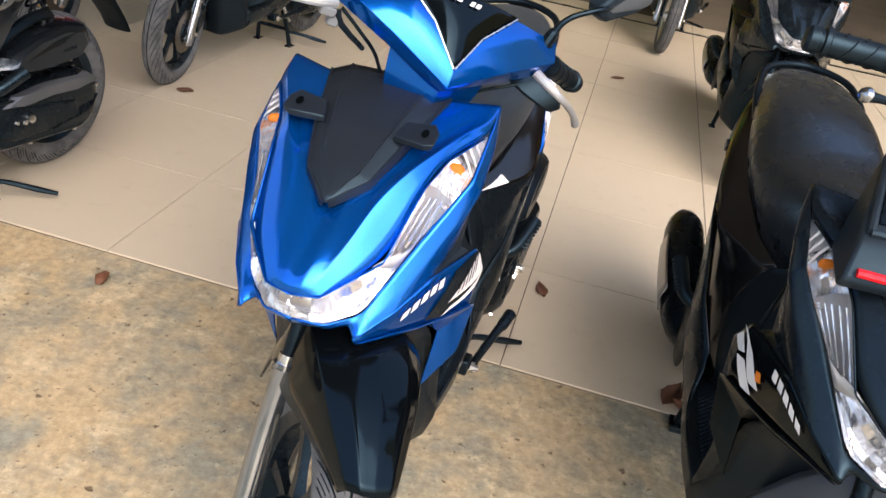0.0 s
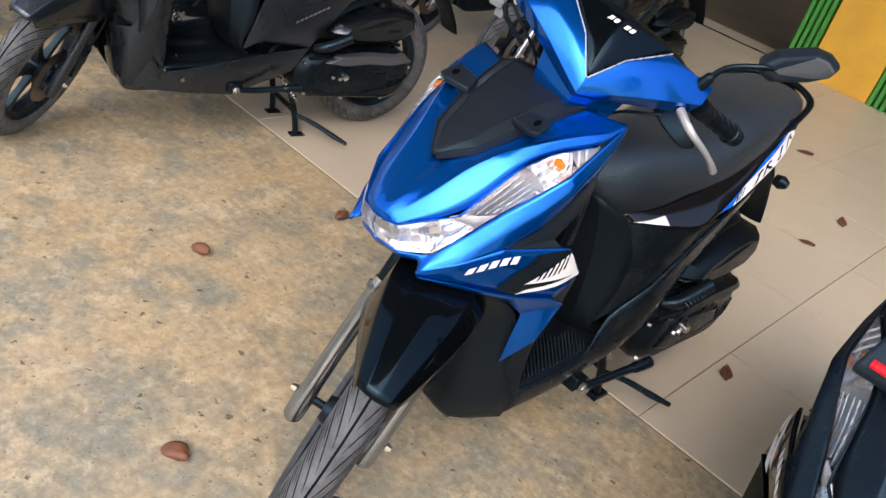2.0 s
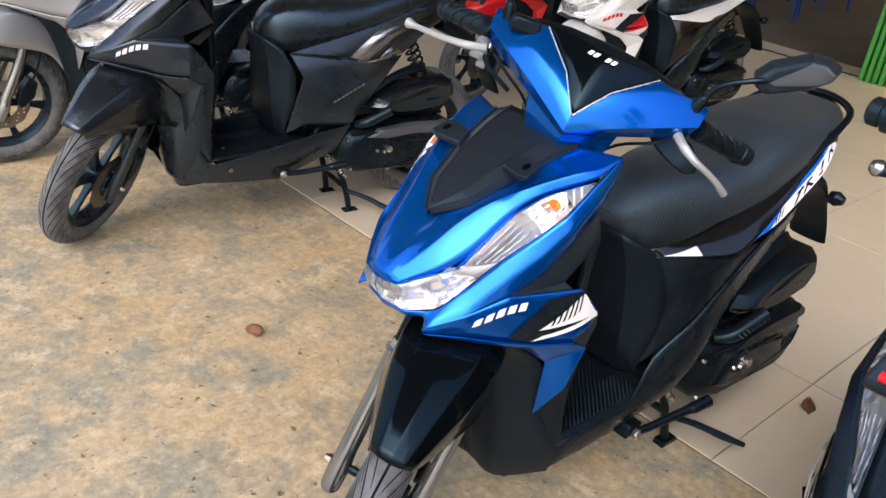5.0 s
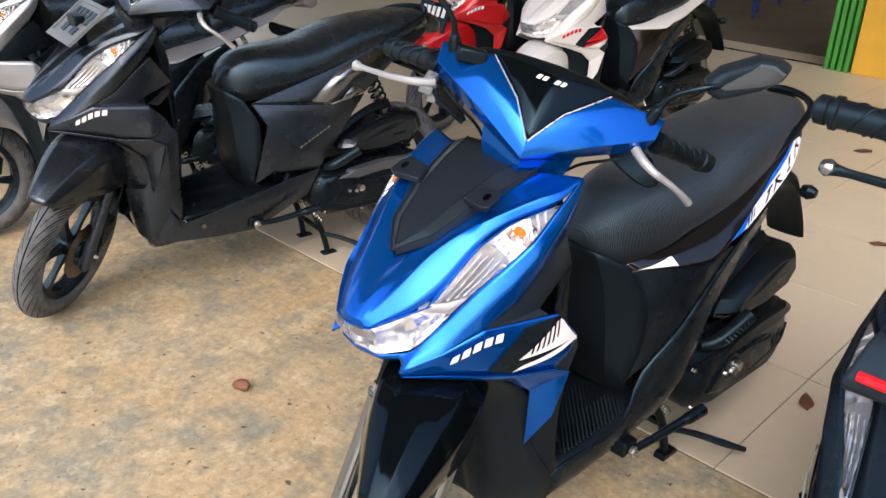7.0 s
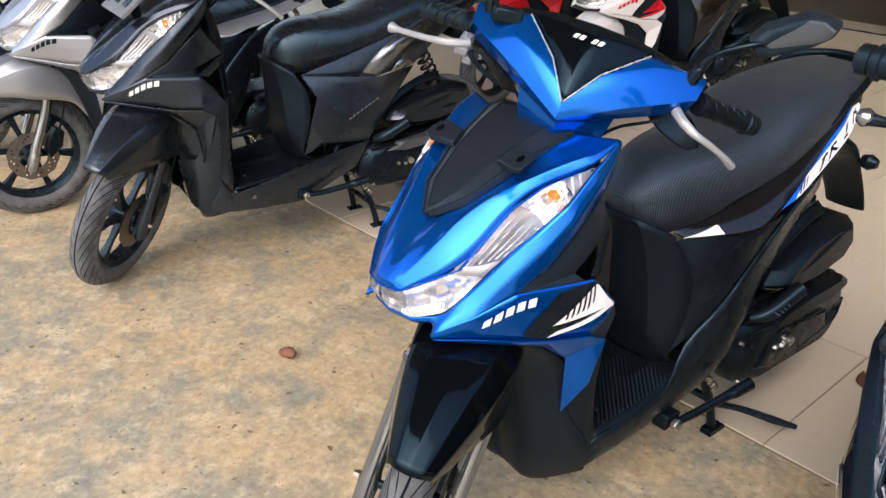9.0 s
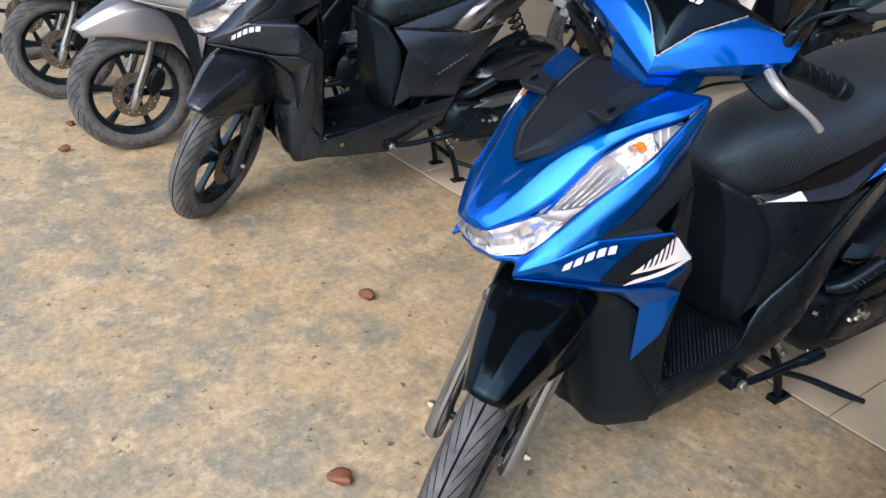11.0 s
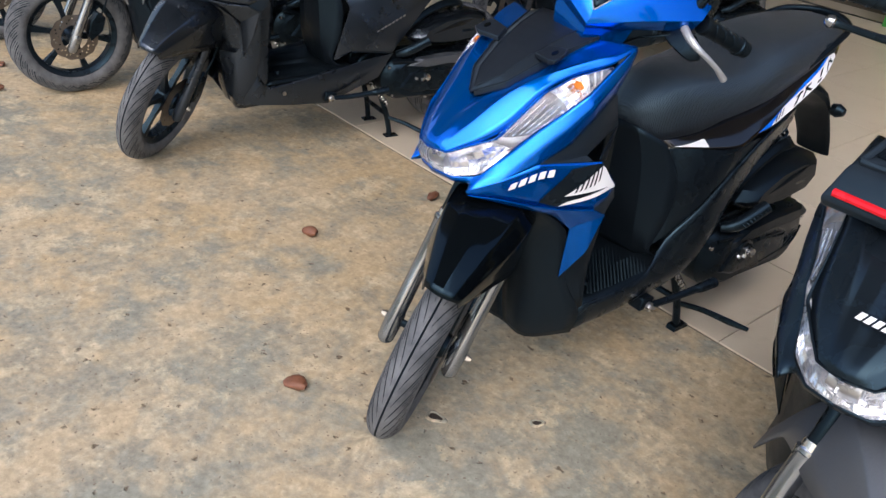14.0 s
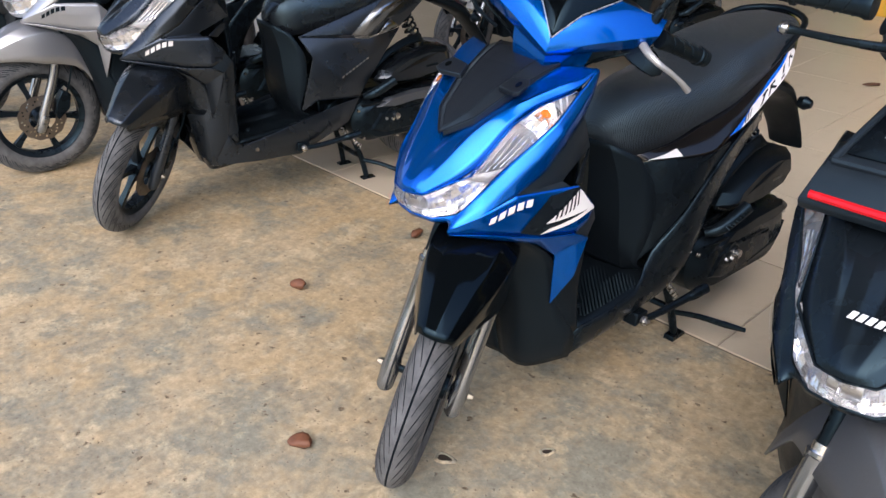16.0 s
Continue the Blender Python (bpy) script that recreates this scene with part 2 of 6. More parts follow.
def part(name, bm, mat, parent, label="", key=None, matrix=None, bevel=0.0, solid=0.0, angle=35):
    """Links a bmesh as one mesh object under a thing or part; a key shares the mesh between alike scooters."""
    if key and key in MESHES:
        me = MESHES[key]
    else:
        me = bpy.data.meshes.new(name)
        bmesh.ops.recalc_face_normals(bm, faces=bm.faces)
        for f in bm.faces:
            f.smooth = True
        for e in bm.edges:
            e.smooth = not (len(e.link_faces) == 2 and e.calc_face_angle() > radians(angle))
        bm.to_mesh(me)
        me.materials.append(mat)
        if key:
            MESHES[key] = me
    if bm is not None:
        bm.free()
    ob = new(name, me)
    ob.material_slots[0].link = "OBJECT"
    ob.material_slots[0].material = mat
    ob.parent = parent
    if matrix is not None:
        ob.matrix_basis = matrix
    if solid:
        m = ob.modifiers.new("solid", "SOLIDIFY")
        m.thickness, m.offset = solid, -1
    if bevel:
        m = ob.modifiers.new("bevel", "BEVEL")
        m.width, m.segments, m.limit_method, m.angle_limit = bevel, 2, "ANGLE", radians(28)
    if label:
        tagged(ob, label)
    return ob


def spline(points, count):
    """Catmull-Rom through points, count steps a span."""
    p = [np.array(q, float) for q in points]
    p = [2 * p[0] - p[1]] + p + [2 * p[-1] - p[-2]]
    out = []
    for i in range(1, len(p) - 2):
        a, b, c, d = p[i - 1 : i + 3]
        for k in range(count):
            t = k / count
            out.append(0.5 * (2 * b + (c - a) * t + (2 * a - 5 * b + 4 * c - d) * t * t + (3 * b - a - 3 * c + d) * t**3))
    out.append(p[-2])
    return out


def grid_mesh(rows, close_u=False, close_v=False):
    bm = bmesh.new()
    vs = [[bm.verts.new(tuple(q)) for q in row] for row in rows]
    nr, nc = len(vs), len(vs[0])
    for i in range(nr if close_u else nr - 1):
        for j in range(nc if close_v else nc - 1):
            a, b = (i + 1) % nr, (j + 1) % nc
            bm.faces.new((vs[i][j], vs[i][b], vs[a][b], vs[a][j]))
    return bm


def straight(points, count):
    out = []
    for a, b in zip(points, points[1:]):
        out += [np.array(a, float) + (np.array(b, float) - np.array(a, float)) * k / count for k in range(count)]
    return out + [np.array(points[-1], float)]


def patch(rows, nu=4, nv=4, crisp=False):
    """A smooth surface through a small net of control points; crisp keeps the lines along its length as creases."""
    fine = [(straight if crisp else spline)(r, nv) for r in rows]
    cols = [spline([fine[i][j] for i in range(len(fine))], nu) for j in range(len(fine[0]))]
    return grid_mesh([[cols[j][i] for j in range(len(cols))] for i in range(len(cols[0]))])


def fold_line(points, hold, sub):
    """A broken line whose corners are rounded over a short length; every segment is cut into sub pieces."""
    p = [np.array(q, float) for q in points]
    out = [p[0]]
    for i in range(len(p) - 1):
        a, b = p[i], p[i + 1]
        d = b - a
        cut = min(0.3, hold / max(1e-6, float(np.linalg.norm(d))))
        lo, hi = (cut if i else 0.0), (1 - cut if i < len(p) - 2 else 1.0)
        out += [a + d * (lo + (hi - lo) * k / sub) for k in range(0 if i else 1, sub + 1)]
        if i < len(p) - 2:
            nxt = p[i + 2] - b
            turn = min(0.3, hold / max(1e-6, float(np.linalg.norm(nxt))))
            out.append(b * 0.5 + (b - d * cut) * 0.25 + (b + nxt * turn) * 0.25)
    return out


def folded(rows, hold=0.003, sub=3, nu=4, stiff=False):
    """A panel with crisp folds along its length, and across it too where stiff."""
    fine = [fold_line(r, hold, sub) for r in rows]
    cols = [(fold_line if stiff else lambda c, h, n: spline(c, n))([r[j] for r in fine], hold, nu) for j in range(len(fine[0]))]
    return grid_mesh([[c[i] for c in cols] for i in range(len(cols[0]))])


def sym(rows):
    """Rows given from the centre outwards, completed to the other side."""
    return [[(-x, y, z) for x, y, z in reversed(r[1:])] + list(r) for r in rows]


def side(pts, s):
    return [(x * s, y, z) for x, y, z in pts]


def facets(points, faces):
    bm = bmesh.new()
    vs = [bm.verts.new(p) for p in points]
    for f in faces:
        bm.faces.new([vs[i] for i in f])
    return bm


def tube(points, radius, segs=10, steps=4, caps=True):
    path = spline(points, steps) if steps > 1 else [np.array(p, float) for p in points]
    n = len(path)
    radii = [radius] * n if isinstance(radius, (int, float)) else np.interp(np.linspace(0, 1, n), np.linspace(0, 1, len(radius)), radius)
    rows, up = [], None
    for i, p in enumerate(path):
        d = Vector(path[min(i + 1, n - 1)] - path[max(i - 1, 0)]).normalized()
        if up is None:
            up = d.orthogonal().normalized()
        up = (up - d * up.dot(d)).normalized()
        w = d.cross(up)
        rows.append([Vector(p) + float(radii[i]) * (math.cos(a) * up + math.sin(a) * w) for a in np.linspace(0, 2 * math.pi, segs, endpoint=False)])
    bm = grid_mesh(rows, close_v=True)
    if caps:
        bm.verts.ensure_lookup_table()
        bm.faces.new(bm.verts[:segs])
        bm.faces.new(bm.verts[-segs:])
    return bm


def loft(sections, steps=4, caps=True):
    """Closed sections joined smoothly along their length."""
    count = len(sections[0])
    cols = [spline([s[j] for s in sections], steps) for j in range(count)]
    rows = [[cols[j][i] for j in range(count)] for i in range(len(cols[0]))]
    bm = grid_mesh(rows, close_v=True)
    if caps:
        bm.verts.ensure_lookup_table()
        bm.faces.new(bm.verts[:count])
        bm.faces.new(bm.verts[-count:])
    return bm


def lathe(profile, centre, segs=48):
    """profile: (x, r) pairs turned about the x axis through centre."""
    cx, cy, cz = centre
    rows = [[(cx + x, cy + r * math.cos(a), cz + r * math.sin(a)) for x, r in profile] for a in np.linspace(0, 2 * math.pi, segs, endpoint=False)]
    return grid_mesh(rows, close_u=True, close_v=False)


def oval(centre, rx, rz, y, n=16, power=2.4):
    out = []
    for a in np.linspace(0, 2 * math.pi, n, endpoint=False):
        c, s = math.cos(a), math.sin(a)
        out.append((centre[0] + rx * math.copysign(abs(c) ** (2 / power), c), y, centre[1] + rz * math.copysign(abs(s) ** (2 / power), s)))
    return out


def slab(outline, x0, x1):
    """An outline in (y, z), thickened from x0 to x1."""
    bm = bmesh.new()
    a = [bm.verts.new((x0, y, z)) for y, z in outline]
    b = [bm.verts.new((x1, y, z)) for y, z in outline]
    bm.faces.new(a)
    bm.faces.new(b)
    for i in range(len(a)):
        j = (i + 1) % len(a)
        bm.faces.new((a[i], a[j], b[j], b[i]))
    return bm


def puffed(outline, x0, x1, shrink=0.8, shoulder=0.03):
    """An outline in (y, z), thickened from x0 to x1 with a sloping shoulder round a smaller outer face."""
    cy, cz = (sum(p[k] for p in outline) / len(outline) for k in (0, 1))
    rings = []
    for x, k in ((x0, 1.0), (x1 - shoulder, 1.0), (x1 - 0.3 * shoulder, 0.45 + 0.55 * shrink), (x1, shrink)):
        rings.append([(x, cy + (y - cy) * k, cz + (z - cz) * k) for y, z in outline])
    bm = grid_mesh(rings, close_v=True)
    bm.verts.ensure_lookup_table()
    bm.faces.new(bm.verts[: len(outline)])
    bm.faces.new(bm.verts[-len(outline):])
    return bm


def block(x0, x1, y0, y1, z0, z1):
    return slab([(y0, z0), (y1, z0), (y1, z1), (y0, z1)], x0, x1)


def capsule(y0, z0, r0, y1, z1, r1, n=12):
    """Outline round two circles in (y, z)."""
    a = math.atan2(z1 - z0, y1 - y0)
    out = [(y1 + r1 * math.cos(a + t), z1 + r1 * math.sin(a + t)) for t in np.linspace(-1.45, 1.45, n)]
    return out + [(y0 + r0 * math.cos(a + t), z0 + r0 * math.sin(a + t)) for t in np.linspace(1.7, 4.58, n)]


def merge(*bms):
    out = bms[0]
    for b in bms[1:]:
        me = bpy.data.meshes.new("join")
        b.to_mesh(me)
        out.from_mesh(me)
        b.free()
        bpy.data.meshes.remove(me)
    return out


def moved(bm, m):
    bm.transform(m)
    return bm


def flat(points, lift=0.0):
    """A thin sticker through points, lifted along its normal."""
    n = Vector((0, 0, 0))
    ps = [Vector(p) for p in points]
    for i, p in enumerate(ps):
        q = ps[(i + 1) % len(ps)]
        n += p.cross(q)
    n = n.normalized()
    bm = bmesh.new()
    bm.faces.new([bm.verts.new(p + n * lift) for p in ps])
    return bm


def decal(rows, corners, lift):
    """A thin sticker that follows a patch; corners are (row, column) places on its net, as a fan of strips."""
    def line(pts, u):
        ext = [2 * np.array(pts[0]) - np.array(pts[1])] + [np.array(p, float) for p in pts] + [2 * np.array(pts[-1]) - np.array(pts[-2])]
        i = min(int(u), len(pts) - 2)
        t = u - i
        a, b, c, d = ext[i : i + 4]
        return 0.5 * (2 * b + (c - a) * t + (2 * a - 5 * b + 4 * c - d) * t * t + (3 * b - a - 3 * c + d) * t**3)
    def at(u, v):
        return Vector(line([line(r, v) for r in rows], u))
    def raised(u, v):
        du = at(min(u + 0.02, len(rows) - 1), v) - at(u - 0.02, v)
        dv = at(u, min(v + 0.02, len(rows[0]) - 1)) - at(u, v - 0.02)
        return at(u, v) + du.cross(dv).normalized() * -lift
    us = [c[0] for c in corners]
    lo, hi = min(us), max(us)
    grid = []
    for k in range(17):
        u = lo + (hi - lo) * (0.001 + 0.998 * k / 16)
        cuts = []
        for (u0, v0), (u1, v1) in zip(corners, corners[1:] + corners[:1]):
            if (u0 - u) * (u1 - u) <= 0 and u0 != u1:
                cuts.append(v0 + (v1 - v0) * (u - u0) / (u1 - u0))
        v0, v1 = min(cuts), max(cuts)
        grid.append([raised(u, v0 + (v1 - v0) * j / 6) for j in range(7)])
    return grid_mesh(grid)


def bilinear(q, s, t):
    a, b, c, d = (Vector(p) for p in q)
    return (a * (1 - s) + b * s) * (1 - t) + (d * (1 - s) + c * s) * t


def bars(add, key, name, q, boxes, lift, mat, parent, label="", matrix=None):
    """Small raised shapes on a quad, each a part: boxes of (s0, s1, t0, t1, lean)."""
    for k, (s0, s1, t0, t1, lean) in enumerate(boxes):
        add(f"{key}_{k}", name, lambda: flat([bilinear(q, s0, t0), bilinear(q, s1, t0), bilinear(q, s1 + lean, t1), bilinear(q, s0 + lean, t1)], lift), mat, parent, label, matrix=matrix)


BARS = [(0.0, 0.15, 0, 1, 0.08), (0.21, 0.36, 0, 1, 0.08), (0.42, 0.57, 0, 1, 0.08), (0.63, 0.78, 0, 1, 0.08), (0.84, 0.99, 0, 1, 0.08)]

# ---- the scooter ----
AXIS_A = Vector((0, -0.075, 0))
AXIS_U = Vector((0, 0.446, 0.895)).normalized()
FRONT, REAR = (0.0, 0.0, 0.25), (0.0, 1.256, 0.268)


def steering(degrees):
    return Matrix.Translation(AXIS_A) @ Matrix.Rotation(radians(degrees), 4, AXIS_U) @ Matrix.Translation(-AXIS_A)


def tyre_mesh(centre, radius, half, rim_r, grooves=False):
    """The tyre, or the faces of its grooves alone."""
    rows, low = [], []
    lanes, steps, across = 32, 20, 35
    turns = lanes * steps
    for i in range(turns):
        row, sunk = [], []
        for j in range(across):
            v = -1 + 2 * j / (across - 1)
            v = math.copysign(abs(v) ** 1.25, v)
            bend = v * 1.9
            x = half * math.sin(bend) / math.sin(1.55) if abs(bend) < 1.55 else half * math.copysign(1 - 0.28 * ((abs(bend) - 1.55) / 0.35) ** 1.4, v)
            r = rim_r + (radius - rim_r) * (0.5 + 0.5 * math.cos(min(abs(bend), 1.9) * 1.65)) ** 0.55
            w = abs(v)
            sweep = 4.6 * (w**0.6 if w > 0.12 else 0.28 * w / 0.12)
            a = 2 * math.pi * (i / turns - sweep / lanes)
            lane = i % steps
            deep = 0.004 if w < 0.01 or (0.15 < w < 0.66 and lane < 2) or (0.34 < w < 0.62 and lane == 7) or (0.44 < w < 0.66 and lane == 14) else 0.0
            sunk.append(deep > 0)
            r -= deep
            row.append((centre[0] + x, centre[1] + r * math.cos(a), centre[2] + r * math.sin(a)))
        rows.append(row)
        low.append(sunk)
    bm = grid_mesh(rows, close_u=True)
    bm.faces.ensure_lookup_table()
    drop = []
    for i in range(turns):
        for j in range(across - 1):
            k = (i + 1) % turns
            deep = low[i][j] + low[i][j + 1] + low[k][j] + low[k][j + 1] >= 2
            if deep != grooves:
                drop.append(bm.faces[i * (across - 1) + j])
    bmesh.ops.delete(bm, geom=drop, context="FACES")
    return bm


def rim_mesh(centre, width, hub):
    cx, cy, cz = centre
    w = width / 2
    ring = lathe([(-w, 0.183), (-w, 0.176), (-w * 0.7, 0.168), (-w * 0.55, 0.157), (w * 0.55, 0.157), (w * 0.7, 0.168), (w, 0.176), (w, 0.183)], centre, 64)
    boss = lathe([(-hub, 0.0), (-hub, 0.026), (-hub * 0.5, 0.036), (hub * 0.5, 0.036), (hub, 0.026), (hub, 0.0)], centre, 24)
    return merge(ring, boss)


def spoke_mesh(centre, k):
    spoke = loft([
        [(-0.012, -0.015, 0.03), (0.012, -0.015, 0.03), (0.012, 0.015, 0.03), (-0.012, 0.015, 0.03)],
            [(-0.008, -0.0095, 0.09), (0.008, -0.0095, 0.09), (0.008, 0.0095, 0.09), (-0.008, 0.0095, 0.09)],
            [(-0.013, -0.014, 0.16), (0.013, -0.014, 0.16), (0.013, 0.014, 0.16), (-0.013, 0.014, 0.16)],
    ], 3)
    return moved(spoke, Matrix.Translation(centre) @ Matrix.Rotation(k * math.pi / 3 + 0.3, 4, "X"))


def disc_mesh(centre, x, r0=0.052, r1=0.095):
    """A drilled brake disc with a wavy rim."""
    bm = bmesh.new()
    n, m = 72, 6
    for face in (x - 0.002, x + 0.002):
        vs = []
        for i in range(n):
            a = 2 * math.pi * i / n
            edge = r1 - 0.004 * (0.5 + 0.5 * math.cos(12 * a))
            vs.append([bm.verts.new((centre[0] + face, centre[1] + (r0 + (edge - r0) * j / (m - 1)) * math.cos(a), centre[2] + (r0 + (edge - r0) * j / (m - 1)) * math.sin(a))) for j in range(m)])
        for i in range(n):
            for j in range(m - 1):
                if (i + 2 * j) % 6 == 0 and j in (1, 2, 3):
                    continue
                k = (i + 1) % n
                bm.faces.new((vs[i][j], vs[i][j + 1], vs[k][j + 1], vs[k][j]))
    return bm


def coil(a, b, radius, turns, wire):
    a, b = Vector(a), Vector(b)
    d = (b - a).normalized()
    u = d.orthogonal().normalized()
    w = d.cross(u)
    pts = [a + (b - a) * float(t) + radius * (math.cos(2 * math.pi * turns * t) * u + math.sin(2 * math.pi * turns * t) * w) for t in np.linspace(0, 1, int(turns * 10))]
    return tube([tuple(p) for p in pts], wire, 6, 1)


class Key:
    """Gives each part of the scooter a shared mesh name and builds its mesh only once."""

    def __init__(self, thing):
        self.thing = thing

    def __call__(self, key, name, build, mat, parent=None, label="", **more):
        bm = None if key in MESHES else build()
        return part(name, bm, mat, parent or self.thing, label, key=key, **more)


def front_wheel(add, turn, m):
    wheel = add("f_rim", "front_wheel", lambda: rim_mesh(FRONT, 0.062, 0.05), m["wheel"], matrix=turn, label="cast alloy wheel with six spokes")
    for k in range(6):
        add(f"f_spoke{k}", "spoke", lambda: spoke_mesh(FRONT, k), m["wheel"], wheel)
    tyre = add("f_tyre", "tyre", lambda: tyre_mesh(FRONT, 0.25, 0.042, 0.176), RUBBER, wheel, "grooved black tyre")
    add("f_groove", "tread_groove", lambda: tyre_mesh(FRONT, 0.25, 0.042, 0.176, True), GROOVE_SHADE, wheel, "clean dark tread grooves")
    add("f_disc", "brake_disc", lambda: disc_mesh(FRONT, 0.049), RUSTY, wheel, "drilled steel brake disc")
    for s in (1, -1):
        fx = 0.072 if s > 0 else -0.092
        low, mid, top = (fx, 0.0, 0.262), (fx, 0.092, 0.50), (fx, 0.112, 0.56)
        fork = add(f"fork{s}", "fork_leg", lambda: tube([(fx, -0.021, 0.203), (fx, -0.018, 0.210), low, (fx, 0.06, 0.40), (fx, 0.088, 0.49), (fx, 0.089, 0.492), mid], [0.014, 0.019, 0.019, 0.0185, 0.0185, 0.0215, 0.0215], 18, 3), m["fork"], matrix=turn, label="grey fork leg")
        add(f"fork_top{s}", "fork_tube", lambda: tube([mid, top, (fx, 0.17, 0.68)], 0.0135, 14, 2), BLACK_METAL, fork, "black fork tube")
        add(f"fork_cap{s}", "fork_seal", lambda: tube([(fx, 0.090, 0.497), (fx, 0.097, 0.515)], 0.0165, 14, 1), STEEL, fork, "bright steel seal collar")
        add(f"axle{s}", "axle_nut", lambda: moved(lathe([(0.0, 0.0), (0.0, 0.009), (0.007, 0.009), (0.007, 0.006), (0.012, 0.006), (0.013, 0.0)], (0, 0, 0), 6), Matrix.Translation(((fx + s * 0.021), 0, 0.25)) @ Matrix.Diagonal((s, 1, 1, 1))), ZINC, fork, "axle nut")
        add(f"fork_foot{s}", "fork_foot", lambda: tube([(fx, -0.022, 0.200), (fx, -0.020, 0.206), (fx, -0.002, 0.248), (fx, 0.004, 0.264), (fx, 0.006, 0.269)], [0.014, 0.0195, 0.0215, 0.0205, 0.0195], 18, 2), m["fork"], fork, "fork foot round the axle")
        add(f"spacer{s}", "axle_spacer", lambda: moved(lathe([(0.0, 0.0), (0.0, 0.009), (0.032, 0.009), (0.032, 0.0)], (0, 0, 0), 10), Matrix.Translation(((fx - s * 0.016), 0, 0.25)) @ Matrix.Diagonal((-s, 1, 1, 1))), BLACK_METAL, fork, "dark axle spacer")
    caliper = add("caliper", "brake_caliper", lambda: slab([(0.055, 0.24), (0.105, 0.28), (0.12, 0.335), (0.09, 0.36), (0.06, 0.32), (0.045, 0.27)], 0.045, 0.085), BLACK_METAL, matrix=turn, bevel=0.004)
    add("hose", "brake_hose", lambda: tube([(0.082, 0.1, 0.34), (0.086, 0.13, 0.42), (0.078, 0.16, 0.55), (0.05, 0.19, 0.68)], 0.004, 8), BLACK_METAL, caliper)


def fender(add, turn, m):
    rows = [[(x * 1.12, y, z) for x, y, z in r] for r in [
        [(0, -0.190, 0.528), (0.020, -0.187, 0.528), (0.034, -0.174, 0.520), (0.036, -0.158, 0.496)],
        [(0, -0.130, 0.570), (0.030, -0.127, 0.566), (0.051, -0.112, 0.548), (0.056, -0.094, 0.500)],
        [(0, -0.060, 0.606), (0.040, -0.058, 0.602), (0.068, -0.045, 0.578), (0.074, -0.025, 0.495)],
        [(0, 0.010, 0.628), (0.046, 0.010, 0.624), (0.078, 0.020, 0.596), (0.086, 0.040, 0.480)],
        [(0, 0.080, 0.630), (0.048, 0.080, 0.626), (0.080, 0.088, 0.596), (0.088, 0.100, 0.470)],
        [(0, 0.150, 0.600), (0.048, 0.150, 0.596), (0.078, 0.152, 0.560), (0.084, 0.156, 0.450)],
        [(0, 0.205, 0.520), (0.048, 0.204, 0.518), (0.070, 0.200, 0.490), (0.076, 0.190, 0.420)],
        [(0, 0.255, 0.400), (0.045, 0.254, 0.398), (0.062, 0.246, 0.385), (0.066, 0.236, 0.340)]]]
    guard = add("fender", "front_fender", lambda: folded(sym(rows), 0.003, 3, 4), m["fender"], angle=60, matrix=turn, solid=0.004, label=m["fender_label"])
    return guard


